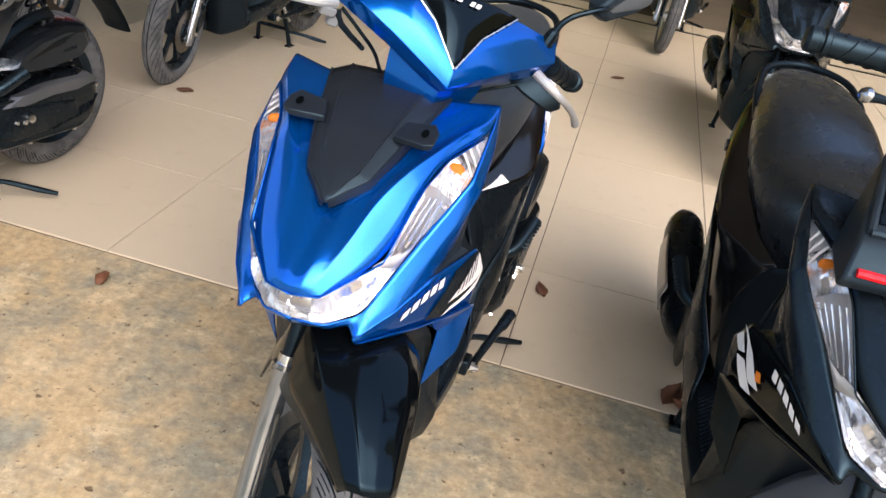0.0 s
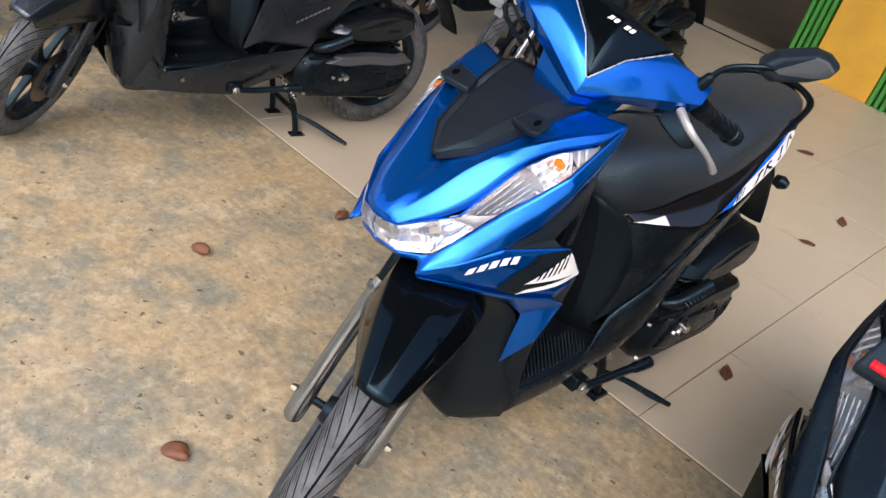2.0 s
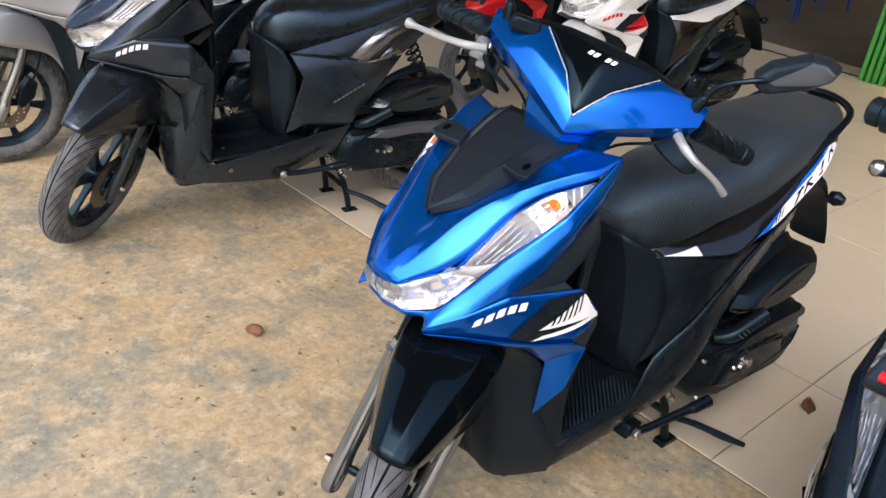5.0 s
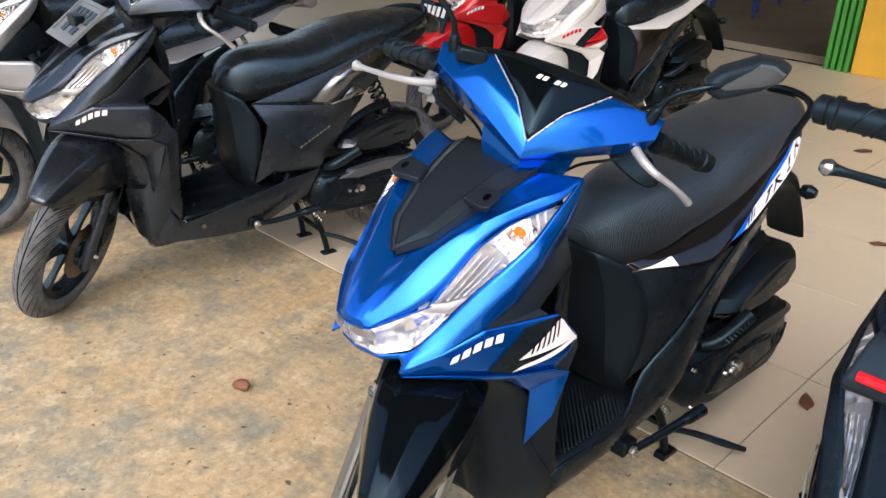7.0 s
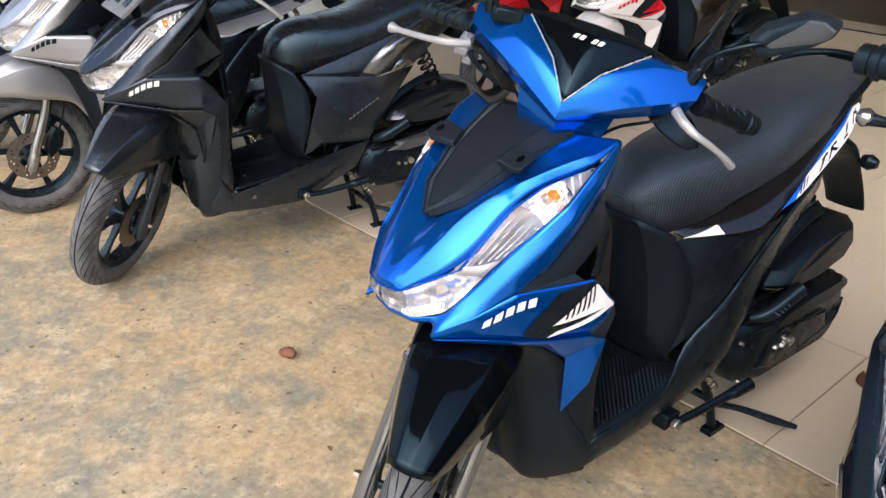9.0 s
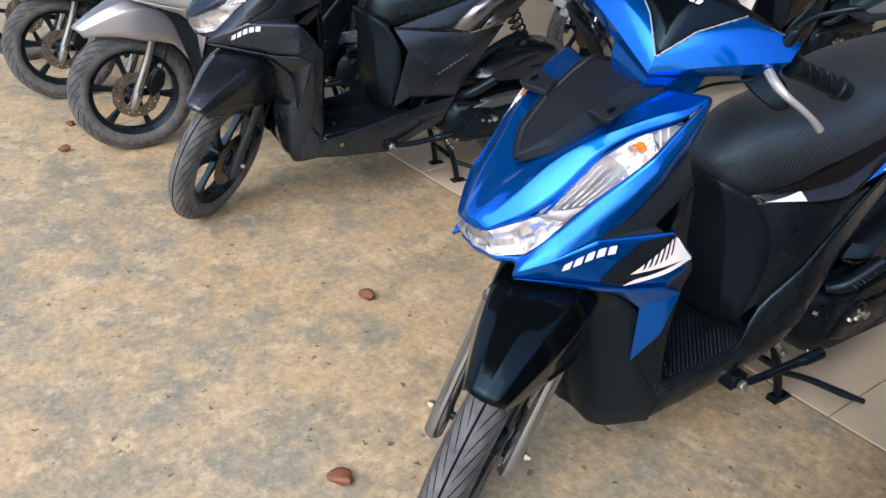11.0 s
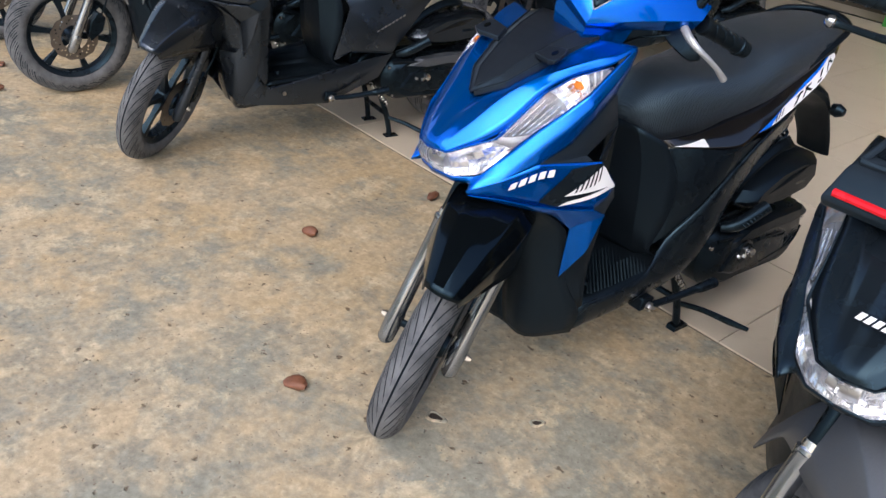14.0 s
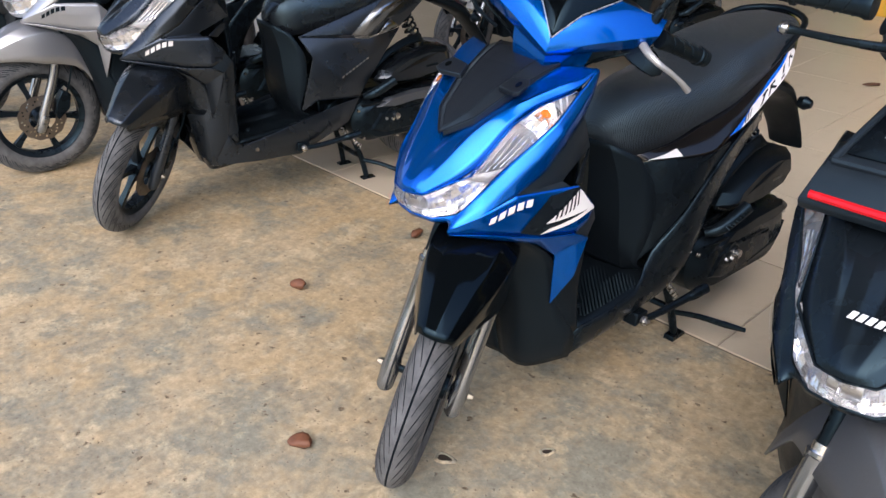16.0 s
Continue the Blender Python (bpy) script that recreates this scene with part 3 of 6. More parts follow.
def handlebar(add, turn, m):
    """The steered upper part: cover, dash, grips, levers and mirrors."""
    grip_turn = turn @ Matrix.Translation(m.get("grip_shift", (0, 0, 0)))
    lever_turn = turn @ Matrix.Translation(m.get("lever_shift", (0, 0, 0)))
    for s in (1, -1):
        def arm():
            p = side([(0.0, 0.216, 1.003), (0.0, 0.210, 0.977), (0.041, 0.263, 1.049), (0.103, 0.315, 1.087), (0.201, 0.347, 1.071), (0.196, 0.309, 1.048), (0.066, 0.254, 1.032), (0.128, 0.300, 1.068), (0.090, 0.256, 1.012), (0.092, 0.270, 0.990), (0.186, 0.318, 1.018), (0.198, 0.362, 1.048), (0.100, 0.352, 1.080), (0.175, 0.362, 1.015), (0.0, 0.240, 0.955)], s)
            return facets(p, [(0, 1, 6, 2), (2, 6, 7, 3), (7, 4, 3), (1, 8, 6), (8, 5, 7, 6), (5, 4, 7), (1, 9, 8), (9, 10, 5, 8), (5, 10, 11, 4), (4, 11, 12, 3), (10, 13, 11), (1, 14, 9), (9, 14, 13, 10)])
        add(f"arm{s}", "handlebar_cover", arm, m["body"], matrix=turn, bevel=0.0035, solid=0.003)
        add(f"armline{s}", "cover_trim", lambda: tube(side([(0.001, 0.218, 1.006), (0.041, 0.265, 1.051), (0.103, 0.317, 1.089)], s), 0.0016, 6, 1), STEEL, matrix=turn, label="thin bright trim line")
    dash = add("dash", "dash_garnish", lambda: patch(sym([
        [(0, 0.222, 1.004), (0.004, 0.224, 1.006), (0.008, 0.227, 1.009)],
        [(0, 0.262, 1.056), (0.020, 0.264, 1.054), (0.041, 0.268, 1.049)],
        [(0, 0.298, 1.091), (0.050, 0.306, 1.091), (0.101, 0.320, 1.086)],
        [(0, 0.306, 1.095), (0.054, 0.316, 1.094), (0.104, 0.330, 1.087)],
        [(0, 0.325, 1.088), (0.060, 0.340, 1.085), (0.104, 0.352, 1.078)]]), 4, 4), m["dash"], matrix=turn, solid=0.004, label="gloss black dash garnish", angle=60)
    bars(add, "dashmark", "badge", [(-0.025, 0.2905, 1.0840), (0.025, 0.2905, 1.0840), (0.025, 0.2965, 1.0900), (-0.025, 0.2965, 1.0900)], [b for i, b in enumerate(BARS) if i != 2], 0.003, DECAL_WHITE, dash, "white lettering bar")
    add("back_cover", "rear_cover", lambda: loft([
        oval((0, 1.00), 0.08, 0.03, 0.29), oval((0, 1.03), 0.16, 0.035, 0.345), oval((0, 1.04), 0.18, 0.04, 0.37), oval((0, 1.04), 0.16, 0.042, 0.40), oval((0, 1.03), 0.10, 0.03, 0.43)], 3), MATTE_BLACK, matrix=turn)
    add("neck", "steering_neck", lambda: loft([[(x, 0.300 + 0.045 * y, z) for x, y, z in (( -0.062, -0.2, 0.905), (0, -0.9, 0.905), (0.062, -0.2, 0.905), (0.050, 0.8, 0.905), (-0.050, 0.8, 0.905))], [(x, 0.290 + 0.045 * y, z) for x, y, z in ((-0.076, -0.2, 0.945), (0, -1.2, 0.940), (0.076, -0.2, 0.945), (0.06, 0.8, 0.95), (-0.06, 0.8, 0.95))], [(x, 0.295 + 0.045 * y, z) for x, y, z in ((-0.085, -0.3, 0.990), (0, -1.3, 0.972), (0.085, -0.3, 0.990), (0.07, 0.8, 1.0), (-0.07, 0.8, 1.0))]], 3), m["body"], matrix=turn)
    for s in (1, -1):
        hold = Matrix.Translation((s * 0.200, 0.333, 1.036)) @ Matrix.Diagonal((s, 1, 1, 1)) @ Matrix.Rotation(radians(36), 4, "Z") @ Matrix.Rotation(radians(14), 4, "Y")
        grip = add(f"grip{s}", "grip", lambda: moved(lathe([(0, 0.0), (0, 0.019), (0.008, 0.0205), (0.014, 0.0180), (0.06, 0.0168), (0.108, 0.0172), (0.110, 0.0205), (0.116, 0.0205), (0.117, 0.0155), (0.121, 0.0155), (0.122, 0.0175), (0.134, 0.0175), (0.138, 0.013), (0.139, 0.0)], (0, 0, 0), 24), hold), GRIP, matrix=grip_turn, label="black rubber grip with thin spiral ribs")
        def ribs():
            out = None
            for turn_by in (0.0, 2.1, 4.2):
                for k in range(3):
                    arc = [(0.022 + 0.026 * k + 0.020 * q, 0.0176 * math.cos(turn_by + 2.2 * q), 0.0176 * math.sin(turn_by + 2.2 * q)) for q in np.linspace(0, 1, 7)]
                    one = tube(arc, 0.0013, 6, 1)
                    out = one if out is None else merge(out, one)
            return moved(out, hold)
        add(f"griprib{s}", "grip_ribs", ribs, GRIP, grip)
        perch = add(f"perch{s}", "lever_perch", lambda: slab([(0.272, 1.012), (0.300, 1.026), (0.322, 1.030), (0.326, 1.016), (0.300, 1.008), (0.276, 1.002)], s * 0.190, s * 0.206) if s < 0 else loft([[(0.118, 0.320, 1.000), (0.150, 0.315, 1.018), (0.150, 0.345, 1.018), (0.118, 0.345, 1.000)], [(0.150, 0.290, 0.988), (0.190, 0.286, 1.018), (0.196, 0.320, 1.018), (0.150, 0.330, 0.990)], [(0.188, 0.272, 0.980), (0.216, 0.270, 1.004), (0.222, 0.296, 1.000), (0.192, 0.300, 0.980)], [(0.212, 0.272, 0.976), (0.228, 0.272, 0.988), (0.230, 0.286, 0.988), (0.214, 0.288, 0.976)]], 3), m["lever_mount"] if s < 0 else BLACK_METAL, matrix=lever_turn, bevel=0.005)
        add(f"lever{s}", "brake_lever", lambda: tube(side([(0.172, 0.304, 1.022), (0.190, 0.282, 1.016), (0.214, 0.273, 1.007), (0.240, 0.281, 0.996), (0.268, 0.295, 0.980), (0.290, 0.311, 0.962)], s) if s > 0 else side([(0.185, 0.285, 1.018), (0.215, 0.270, 1.014), (0.260, 0.278, 1.004), (0.315, 0.305, 0.990), (0.335, 0.316, 0.985)], s), [0.0085, 0.008, 0.006, 0.0055, 0.0075] if s > 0 else [0.0075, 0.007, 0.0055, 0.005, 0.0095] if m.get("lever", True) else [0.006, 0.006, 0.005, 0.0045, 0.006], 10), LEVER if m.get("lever", True) else BLACK_METAL, perch, "satin aluminium brake lever")
        if not m.get("lever", True):
            add(f"leverball{s}", "lever_ball", lambda: moved(lathe([(-0.010, 0.0), (-0.007, 0.007), (0, 0.010), (0.007, 0.007), (0.010, 0.0)], (0, 0, 0), 14), Matrix.Translation((s * 0.333, 0.314, 0.986))), FORK, perch, "grey ball end")
        stalk = add(f"stalk{s}", "mirror_stalk", lambda: tube(side([(0.174, 0.331, 1.050), (0.177, 0.334, 1.068), (0.182, 0.337, 1.088), (0.184, 0.338, 1.093), (0.190, 0.338, 1.110), (0.206, 0.338, 1.128), (0.240, 0.340, 1.150), (0.262, 0.350, 1.158)], s), [0.011, 0.011, 0.010, 0.006, 0.0052, 0.005, 0.005, 0.005], 10), BLACK_METAL, matrix=turn)
        outline = [(0.245 + 0.130 * u, 1.118 + 0.074 * v) for u, v in ((0.0, 0.45), (0.12, 0.74), (0.55, 1.0), (0.79, 0.92), (1.0, 0.70), (0.97, 0.45), (0.76, 0.22), (0.24, 0.0), (0.08, 0.16))]
        pale = [(0.245 + 0.130 * u, 1.118 + 0.074 * v) for u, v in ((0.14, 0.36), (0.57, 0.97), (0.78, 0.90), (0.98, 0.67), (0.94, 0.45), (0.78, 0.36), (0.24, 0.27))]
        def ring(line, y, k):
            return side([(0.298 + (x - 0.31) * k, y - 0.036 + 0.45 * (x - 0.31) * k, 1.172 + 0.26 * (x - 0.31) * k + (z - 1.153) * k) for x, z in line], s)
        shell = add(f"mirror{s}", "mirror", lambda: loft([ring(outline, 0.398, 0.72), ring(outline, 0.404, 0.90), ring(outline, 0.420, 0.98), ring(outline, 0.440, 1.0), ring(outline, 0.446, 0.97)], 1), GREY_PLASTIC, stalk, "faceted dark grey mirror back", bevel=0.003, angle=20)
        add(f"mirror_facet{s}", "mirror_facet", lambda: grid_mesh([ring(pale, 0.402, 0.88), ring(pale, 0.3965, 0.80), ring(pale, 0.395, 0.40), ring(pale, 0.3945, 0.02)], close_v=True), MIRROR_GREY, stalk, "paler grey mirror facet")
    cylinder = add("cylinder", "master_cylinder", lambda: merge(block(-0.206, -0.182, 0.270, 0.302, 0.998, 1.012), block(-0.190, -0.172, 0.276, 0.294, 0.984, 1.002), block(-0.204, -0.186, 0.292, 0.318, 1.008, 1.024)), m["lever_mount"], matrix=lever_turn, bevel=0.003, label="cast brake master cylinder")
    add("clamp", "lever_clamp", lambda: moved(lathe([(-0.012, 0.0), (-0.012, 0.016), (-0.009, 0.019), (0.009, 0.019), (0.012, 0.016), (0.012, 0.0)], (0, 0, 0), 16), Matrix.Translation((-0.196, 0.326, 1.034)) @ Matrix.Rotation(radians(-36), 4, "Z")), BLACK_METAL, cylinder, "black clamp round the bar")
    add("banjo", "banjo_bolt", lambda: tube([(-0.180, 0.282, 1.010), (-0.168, 0.280, 0.992), (-0.12, 0.290, 0.965)], [0.006, 0.005, 0.004], 10, 2), BLACK_METAL, cylinder)
    for s in (1, -1):
        add(f"cable{s}", "control_cable", lambda: tube(side([(0.170, 0.30, 1.01), (0.13, 0.300, 0.985), (0.09, 0.31, 0.955), (0.05, 0.32, 0.90)], s), 0.003, 8), BLACK_METAL, matrix=turn)
        add(f"switch{s}", "switch_housing", lambda: loft([oval((s * 0.178, 1.040), 0.024, 0.020, 0.345), oval((s * 0.178, 1.042), 0.028, 0.024, 0.37), oval((s * 0.178, 1.042), 0.022, 0.020, 0.395)], 3), MATTE_BLACK, matrix=turn)
    add("reservoir", "fluid_reservoir", lambda: moved(block(-0.026, 0.026, -0.020, 0.020, -0.014, 0.014), Matrix.Translation((-0.142, 0.316, 1.074)) @ Matrix.Rotation(radians(18), 4, "Z") @ Matrix.Rotation(radians(-12), 4, "X")), BLACK_METAL, matrix=turn, bevel=0.006)


LAMP_IN = [(0.0, -0.036, 0.712), (0.040, -0.027, 0.714), (0.072, 0.006, 0.735), (0.103, 0.043, 0.756), (0.111, 0.085, 0.795), (0.122, 0.134, 0.842), (0.138, 0.190, 0.871), (0.174, 0.257, 0.897)]
LAMP_OUT = [(0.0, -0.022, 0.664), (0.045, -0.013, 0.663), (0.087, 0.026, 0.675), (0.130, 0.110, 0.764), (0.142, 0.133, 0.786), (0.158, 0.162, 0.812), (0.175, 0.195, 0.846), (0.177, 0.259, 0.895)]


def lamp_at(u, v, deep=0.0, s=1):
    """A place in the headlamp: u along it from the nose, v from its inner to its outer edge, deep behind the lens."""
    i = min(int(u), len(LAMP_IN) - 2)
    a = Vector(LAMP_IN[i]).lerp(Vector(LAMP_IN[i + 1]), u - i)
    b = Vector(LAMP_OUT[i]).lerp(Vector(LAMP_OUT[i + 1]), u - i)
    q = a.lerp(b, v) + Vector((-0.30, 0.85, -0.25)) * deep
    return (q.x * s, q.y, q.z)


def headlamp(add, m):
    def bowl(u0, u1, deep, nu, nv, rough, s, seed):
        rng = random.Random(seed)
        rows = []
        for i in range(nu + 1):
            row = []
            for j in range(nv + 1):
                v = j / nv
                rim = min(1.0, 3.2 * min(v, 1 - v) + 2.0 * min(i, nu - i) / nu * min(v, 1 - v))
                row.append(lamp_at(u0 + (u1 - u0) * i / nu, v, 0.005 + deep * rim + (rng.uniform(-rough, rough) if 0 < j < nv else 0.0), s))
            rows.append(row)
        return grid_mesh(rows)
    lamp = None
    for s in (1, -1):
        lamp = add(f"lamp{s}", "headlamp", lambda: bowl(0.0, 2.75, 0.026, 9, 5, 0.006, s, 4), REFLECTOR, label="silver reflector headlamp behind clear lens", angle=4)
        add(f"lamp_channel{s}", "lamp_channel", lambda: bowl(2.85, 5.1, 0.022, 10, 5, 0.0, s, 5), LAMP_GREY, lamp, "grey fluted lamp channel")
        add(f"lamp_pod{s}", "signal_reflector", lambda: bowl(4.75, 6.3, 0.024, 6, 6, 0.006, s, 6), REFLECTOR, lamp, "faceted signal reflector", angle=4)
        add(f"lamp_tail{s}", "lamp_tail", lambda: bowl(6.25, 6.97, 0.012, 6, 4, 0.0, s, 7), LAMP_GREY, lamp, "dark fluted lamp tail")
        band = [[lamp_at(2.66, v, 0.004 + 0.004 * math.sin(math.pi * v), s) for v in (0.02, 0.35, 0.7, 0.98)], [lamp_at(2.98, v, 0.003 + 0.004 * math.sin(math.pi * v), s) for v in (0.02, 0.35, 0.7, 0.98)]]
        add(f"lamp_band{s}", "bezel", lambda: grid_mesh(band), WHITE_BEZEL, lamp, "pale lamp divider", solid=0.002)
        def wall():
            return grid_mesh([[lamp_at(u, -0.02, -0.003, s), lamp_at(u, 0.01, 0.010, s), lamp_at(u, 0.04, 0.030, s)] for u in np.linspace(0, 6.95, 36).tolist()])
        add(f"lamp_wall{s}", "lamp_surround", wall, m["body"], lamp, "painted edge beside the lamp", solid=0.002)
        for k in range(5):
            v = 0.16 + 0.17 * k
            add(f"lamp_flute{s}_{k}", "lamp_flute", lambda: tube([lamp_at(3.02 + 0.06 * k, v, 0.010, s), lamp_at(4.0, v, 0.016, s), lamp_at(4.8 + 0.04 * k, v, 0.014, s)], 0.0016, 6, 3), REFLECTOR, lamp, "silver flute")
        for k in range(3):
            u = 6.34 + 0.19 * k
            add(f"lamp_rib{s}_{k}", "lamp_rib", lambda: tube([lamp_at(u, 0.12, 0.003, s), lamp_at(u - 0.10, 0.5, 0.004, s), lamp_at(u - 0.26 + 0.04 * k, 0.94, 0.003, s)], 0.0022, 6, 3), WHITE_BEZEL, lamp, "pale rib")
        def cover():
            return folded([[lamp_at(u, v, -0.010 * math.sin(math.pi * v) * (1.0 if u < 6.6 else 0.4), s) for v in (0.0, 0.2, 0.5, 0.8, 1.0)] for u in (0, 0.5, 1, 1.5, 2, 2.5, 3, 3.5, 4, 4.5, 5, 5.5, 6, 6.5, 7)], 0.002, 2, 2, True)
        lens = add(f"lens{s}", "lens", cover, LENS, lamp, "clear plastic lens")
        lens.visible_shadow = False
        add(f"bulb{s}", "signal_bulb", lambda: moved(lathe([(-0.012, 0.0), (-0.008, 0.006), (0, 0.0085), (0.008, 0.006), (0.012, 0.0)], (0, 0, 0), 14), Matrix.Translation(lamp_at(5.95, 0.42, 0.010, s))), AMBER, lamp, "amber signal bulb")
    add("lowbulb", "lamp_projector", lambda: moved(lathe([(-0.022, 0.0), (-0.022, 0.012), (0, 0.015), (0.022, 0.012), (0.022, 0.0)], (0, 0, 0), 14), Matrix.Translation((0.0, 0.004, 0.690))), ALLOY, lamp)


def front_body(add, m, opts):
    add("hood", "front_hood", lambda: folded(sym([
        [(0, -0.037, 0.713), (0.014, -0.036, 0.714), (0.026, -0.033, 0.714), (0.034, -0.030, 0.715), (0.040, -0.027, 0.716)],
        [(0, -0.031, 0.730), (0.014, -0.029, 0.732), (0.026, -0.024, 0.732), (0.034, -0.020, 0.731), (0.056, -0.010, 0.727)],
        [(0, 0.012, 0.764), (0.020, 0.014, 0.770), (0.040, 0.022, 0.772), (0.052, 0.027, 0.778), (0.086, 0.024, 0.748)],
        [(0, 0.070, 0.798), (0.025, 0.072, 0.810), (0.053, 0.075, 0.814), (0.068, 0.078, 0.824), (0.108, 0.068, 0.780)],
        [(0, 0.120, 0.832), (0.035, 0.120, 0.840), (0.070, 0.122, 0.845), (0.092, 0.126, 0.859), (0.122, 0.136, 0.845)],
        [(0, 0.175, 0.862), (0.055, 0.175, 0.872), (0.100, 0.178, 0.873), (0.124, 0.183, 0.887), (0.138, 0.191, 0.874)],
        [(0, 0.230, 0.888), (0.075, 0.228, 0.902), (0.126, 0.230, 0.897), (0.152, 0.236, 0.908), (0.168, 0.246, 0.896)],
        [(0, 0.268, 0.905), (0.090, 0.262, 0.917), (0.146, 0.266, 0.913), (0.170, 0.274, 0.918), (0.177, 0.272, 0.908)],
        [(0, 0.285, 0.910), (0.102, 0.290, 0.927), (0.150, 0.305, 0.931), (0.174, 0.315, 0.932), (0.178, 0.314, 0.930)]]), 0.0022, 3, 5), m["body"], solid=0.004, angle=60)
    if opts.get("hood_badge"):
        bars(add, "hoodmark", "badge", [(-0.029, 0.016, 0.775), (0.029, 0.016, 0.775), (0.029, 0.026, 0.783), (-0.029, 0.026, 0.783)], BARS, 0.004, DECAL_WHITE, None, "white lettering bar")
    headlamp(add, m)
    for s in (1, -1):
        strip = [[(0.0, -0.024, 0.662), (0.0, -0.018, 0.652), (0.0, -0.006, 0.646)],
                 [(0.047, -0.015, 0.661), (0.050, -0.008, 0.652), (0.052, 0.005, 0.648)],
                 [(0.078, 0.015, 0.669), (0.077, 0.010, 0.661), (0.074, 0.014, 0.654)],
                 [(0.089, 0.027, 0.676), (0.094, 0.012, 0.662), (0.091, -0.005, 0.643)],
                 [(0.112, 0.072, 0.723), (0.127, 0.062, 0.692), (0.129, 0.052, 0.674)],
                 [(0.133, 0.112, 0.766), (0.153, 0.110, 0.738), (0.160, 0.114, 0.710)],
                 [(0.159, 0.162, 0.813), (0.178, 0.164, 0.784), (0.175, 0.180, 0.748)],
                 [(0.178, 0.198, 0.847), (0.193, 0.207, 0.825), (0.181, 0.230, 0.795)],
                 [(0.178, 0.259, 0.894), (0.191, 0.262, 0.872), (0.180, 0.282, 0.845)],
                 [(0.179, 0.283, 0.909), (0.187, 0.290, 0.893), (0.177, 0.306, 0.876)],
                 [(0.177, 0.316, 0.931), (0.179, 0.319, 0.925), (0.175, 0.323, 0.914)]]
        add(f"cowl{s}", "side_cowl", lambda: folded([side(r, s) for r in strip], 0.006, 3, 3, True), m["body"], solid=0.004, angle=60)
        net = [side(r, s) for r in [
            [(0.089, -0.005, 0.647), (0.091, -0.005, 0.644), (0.092, -0.004, 0.641)],
            [(0.130, 0.052, 0.676), (0.128, 0.054, 0.658), (0.122, 0.056, 0.632)],
            [(0.161, 0.115, 0.710), (0.161, 0.118, 0.675), (0.152, 0.125, 0.616)],
            [(0.180, 0.190, 0.707), (0.182, 0.193, 0.660), (0.174, 0.190, 0.602)],
            [(0.196, 0.263, 0.703), (0.200, 0.267, 0.655), (0.203, 0.258, 0.599)],
            [(0.199, 0.303, 0.660), (0.202, 0.316, 0.643), (0.204, 0.296, 0.618)]]]
        wing = add(f"wing{s}", "front_side_panel", lambda: folded(net, 0.003, 3, 4, True), m["wing"], solid=0.004, angle=60)
        leg = side([(0.122, 0.056, 0.632), (0.152, 0.125, 0.616), (0.174, 0.190, 0.602), (0.203, 0.258, 0.599), (0.203, 0.300, 0.577), (0.193, 0.278, 0.485), (0.143, 0.264, 0.396), (0.157, 0.249, 0.534), (0.150, 0.195, 0.578), (0.138, 0.120, 0.604), (0.092, -0.004, 0.641)], s)
        add(f"wing_leg{s}", "side_panel_leg", lambda: facets(leg, [(0, 10, 9), (0, 9, 1), (1, 9, 8), (1, 8, 2), (2, 8, 7), (2, 7, 3), (3, 7, 4), (4, 7, 5), (5, 7, 6)]), m.get("wing_leg", m["wing"]), wing, solid=0.004, bevel=0.002)
        add(f"wing_infill{s}", "side_panel_infill", lambda: facets(side([(0.202, 0.314, 0.640), (0.202, 0.258, 0.598), (0.202, 0.301, 0.576), (0.185, 0.345, 0.600)], s), [(0, 1, 2, 3)]), m.get("infill", GREY_PLASTIC), wing, "dark grey infill panel", solid=0.004, bevel=0.002)
        if s > 0 or opts.get("both_badges", False):
            for k in range(5):
                u = 1.18 + 0.262 * k
                lo, hi = 1.25 - 0.11 * k, 0.76 - 0.095 * k
                add(f"badge{s}_{k}", "badge", lambda: decal(net, [(u, lo), (u + 0.19, lo - 0.07), (u + 0.24, hi - 0.07), (u + 0.05, hi)], 0.003 * s), m["badge"], wing, "lettering bar")
        if m.get("emblem") and s < 0:
            for k, shape in enumerate((((2.75, 1.45), (3.2, 1.5), (3.7, 0.6), (4.3, 0.1), (3.3, 0.7)), ((3.0, 1.75), (3.4, 1.8), (3.9, 1.2), (3.5, 1.1)), ((3.6, 0.95), (3.9, 1.1), (4.5, 0.75), (4.1, 0.45)))):
                add(f"emblem{k}", "sticker", lambda: decal(net, list(shape), 0.003 * s), DECAL_WHITE, wing, "white emblem shape")
            add("emblem_dot", "sticker", lambda: decal(net, [(2.72, 1.2), (2.95, 1.25), (3.0, 0.95), (2.8, 0.9)], 0.003 * s), AMBER, wing, "orange emblem shape")
        if m.get("stripe"):
            add(f"stripe_dark{s}", "sticker", lambda: decal(net, [(2.15, 1.86), (2.85, 1.93), (4.85, 1.1), (4.05, 0.06), (3.0, 0.25)], 0.002 * s), DECAL_BLACK, wing, "black sticker")
            white = add(f"stripe_field{s}", "sticker", lambda: decal(net, [(2.92, 1.48), (4.05, 0.10), (4.86, 1.0)], 0.003 * s), m["stripe"], wing, "white sticker field")
            add(f"stripe_white{s}", "sticker", lambda: decal(net, [(2.82, 1.90), (4.90, 1.12), (4.72, 0.98), (3.05, 1.68)], 0.003 * s), m["stripe"], wing, "white stripe")
            add(f"stripe_gap{s}", "sticker", lambda: decal(net, [(2.92, 1.66), (3.7, 1.28), (4.25, 1.06), (3.35, 1.42)], 0.0036 * s), DECAL_BLACK, wing, "black sliver")
            tip, top, out = Vector((2.92, 1.48)), Vector((4.05, 0.10)), Vector((4.86, 1.0))
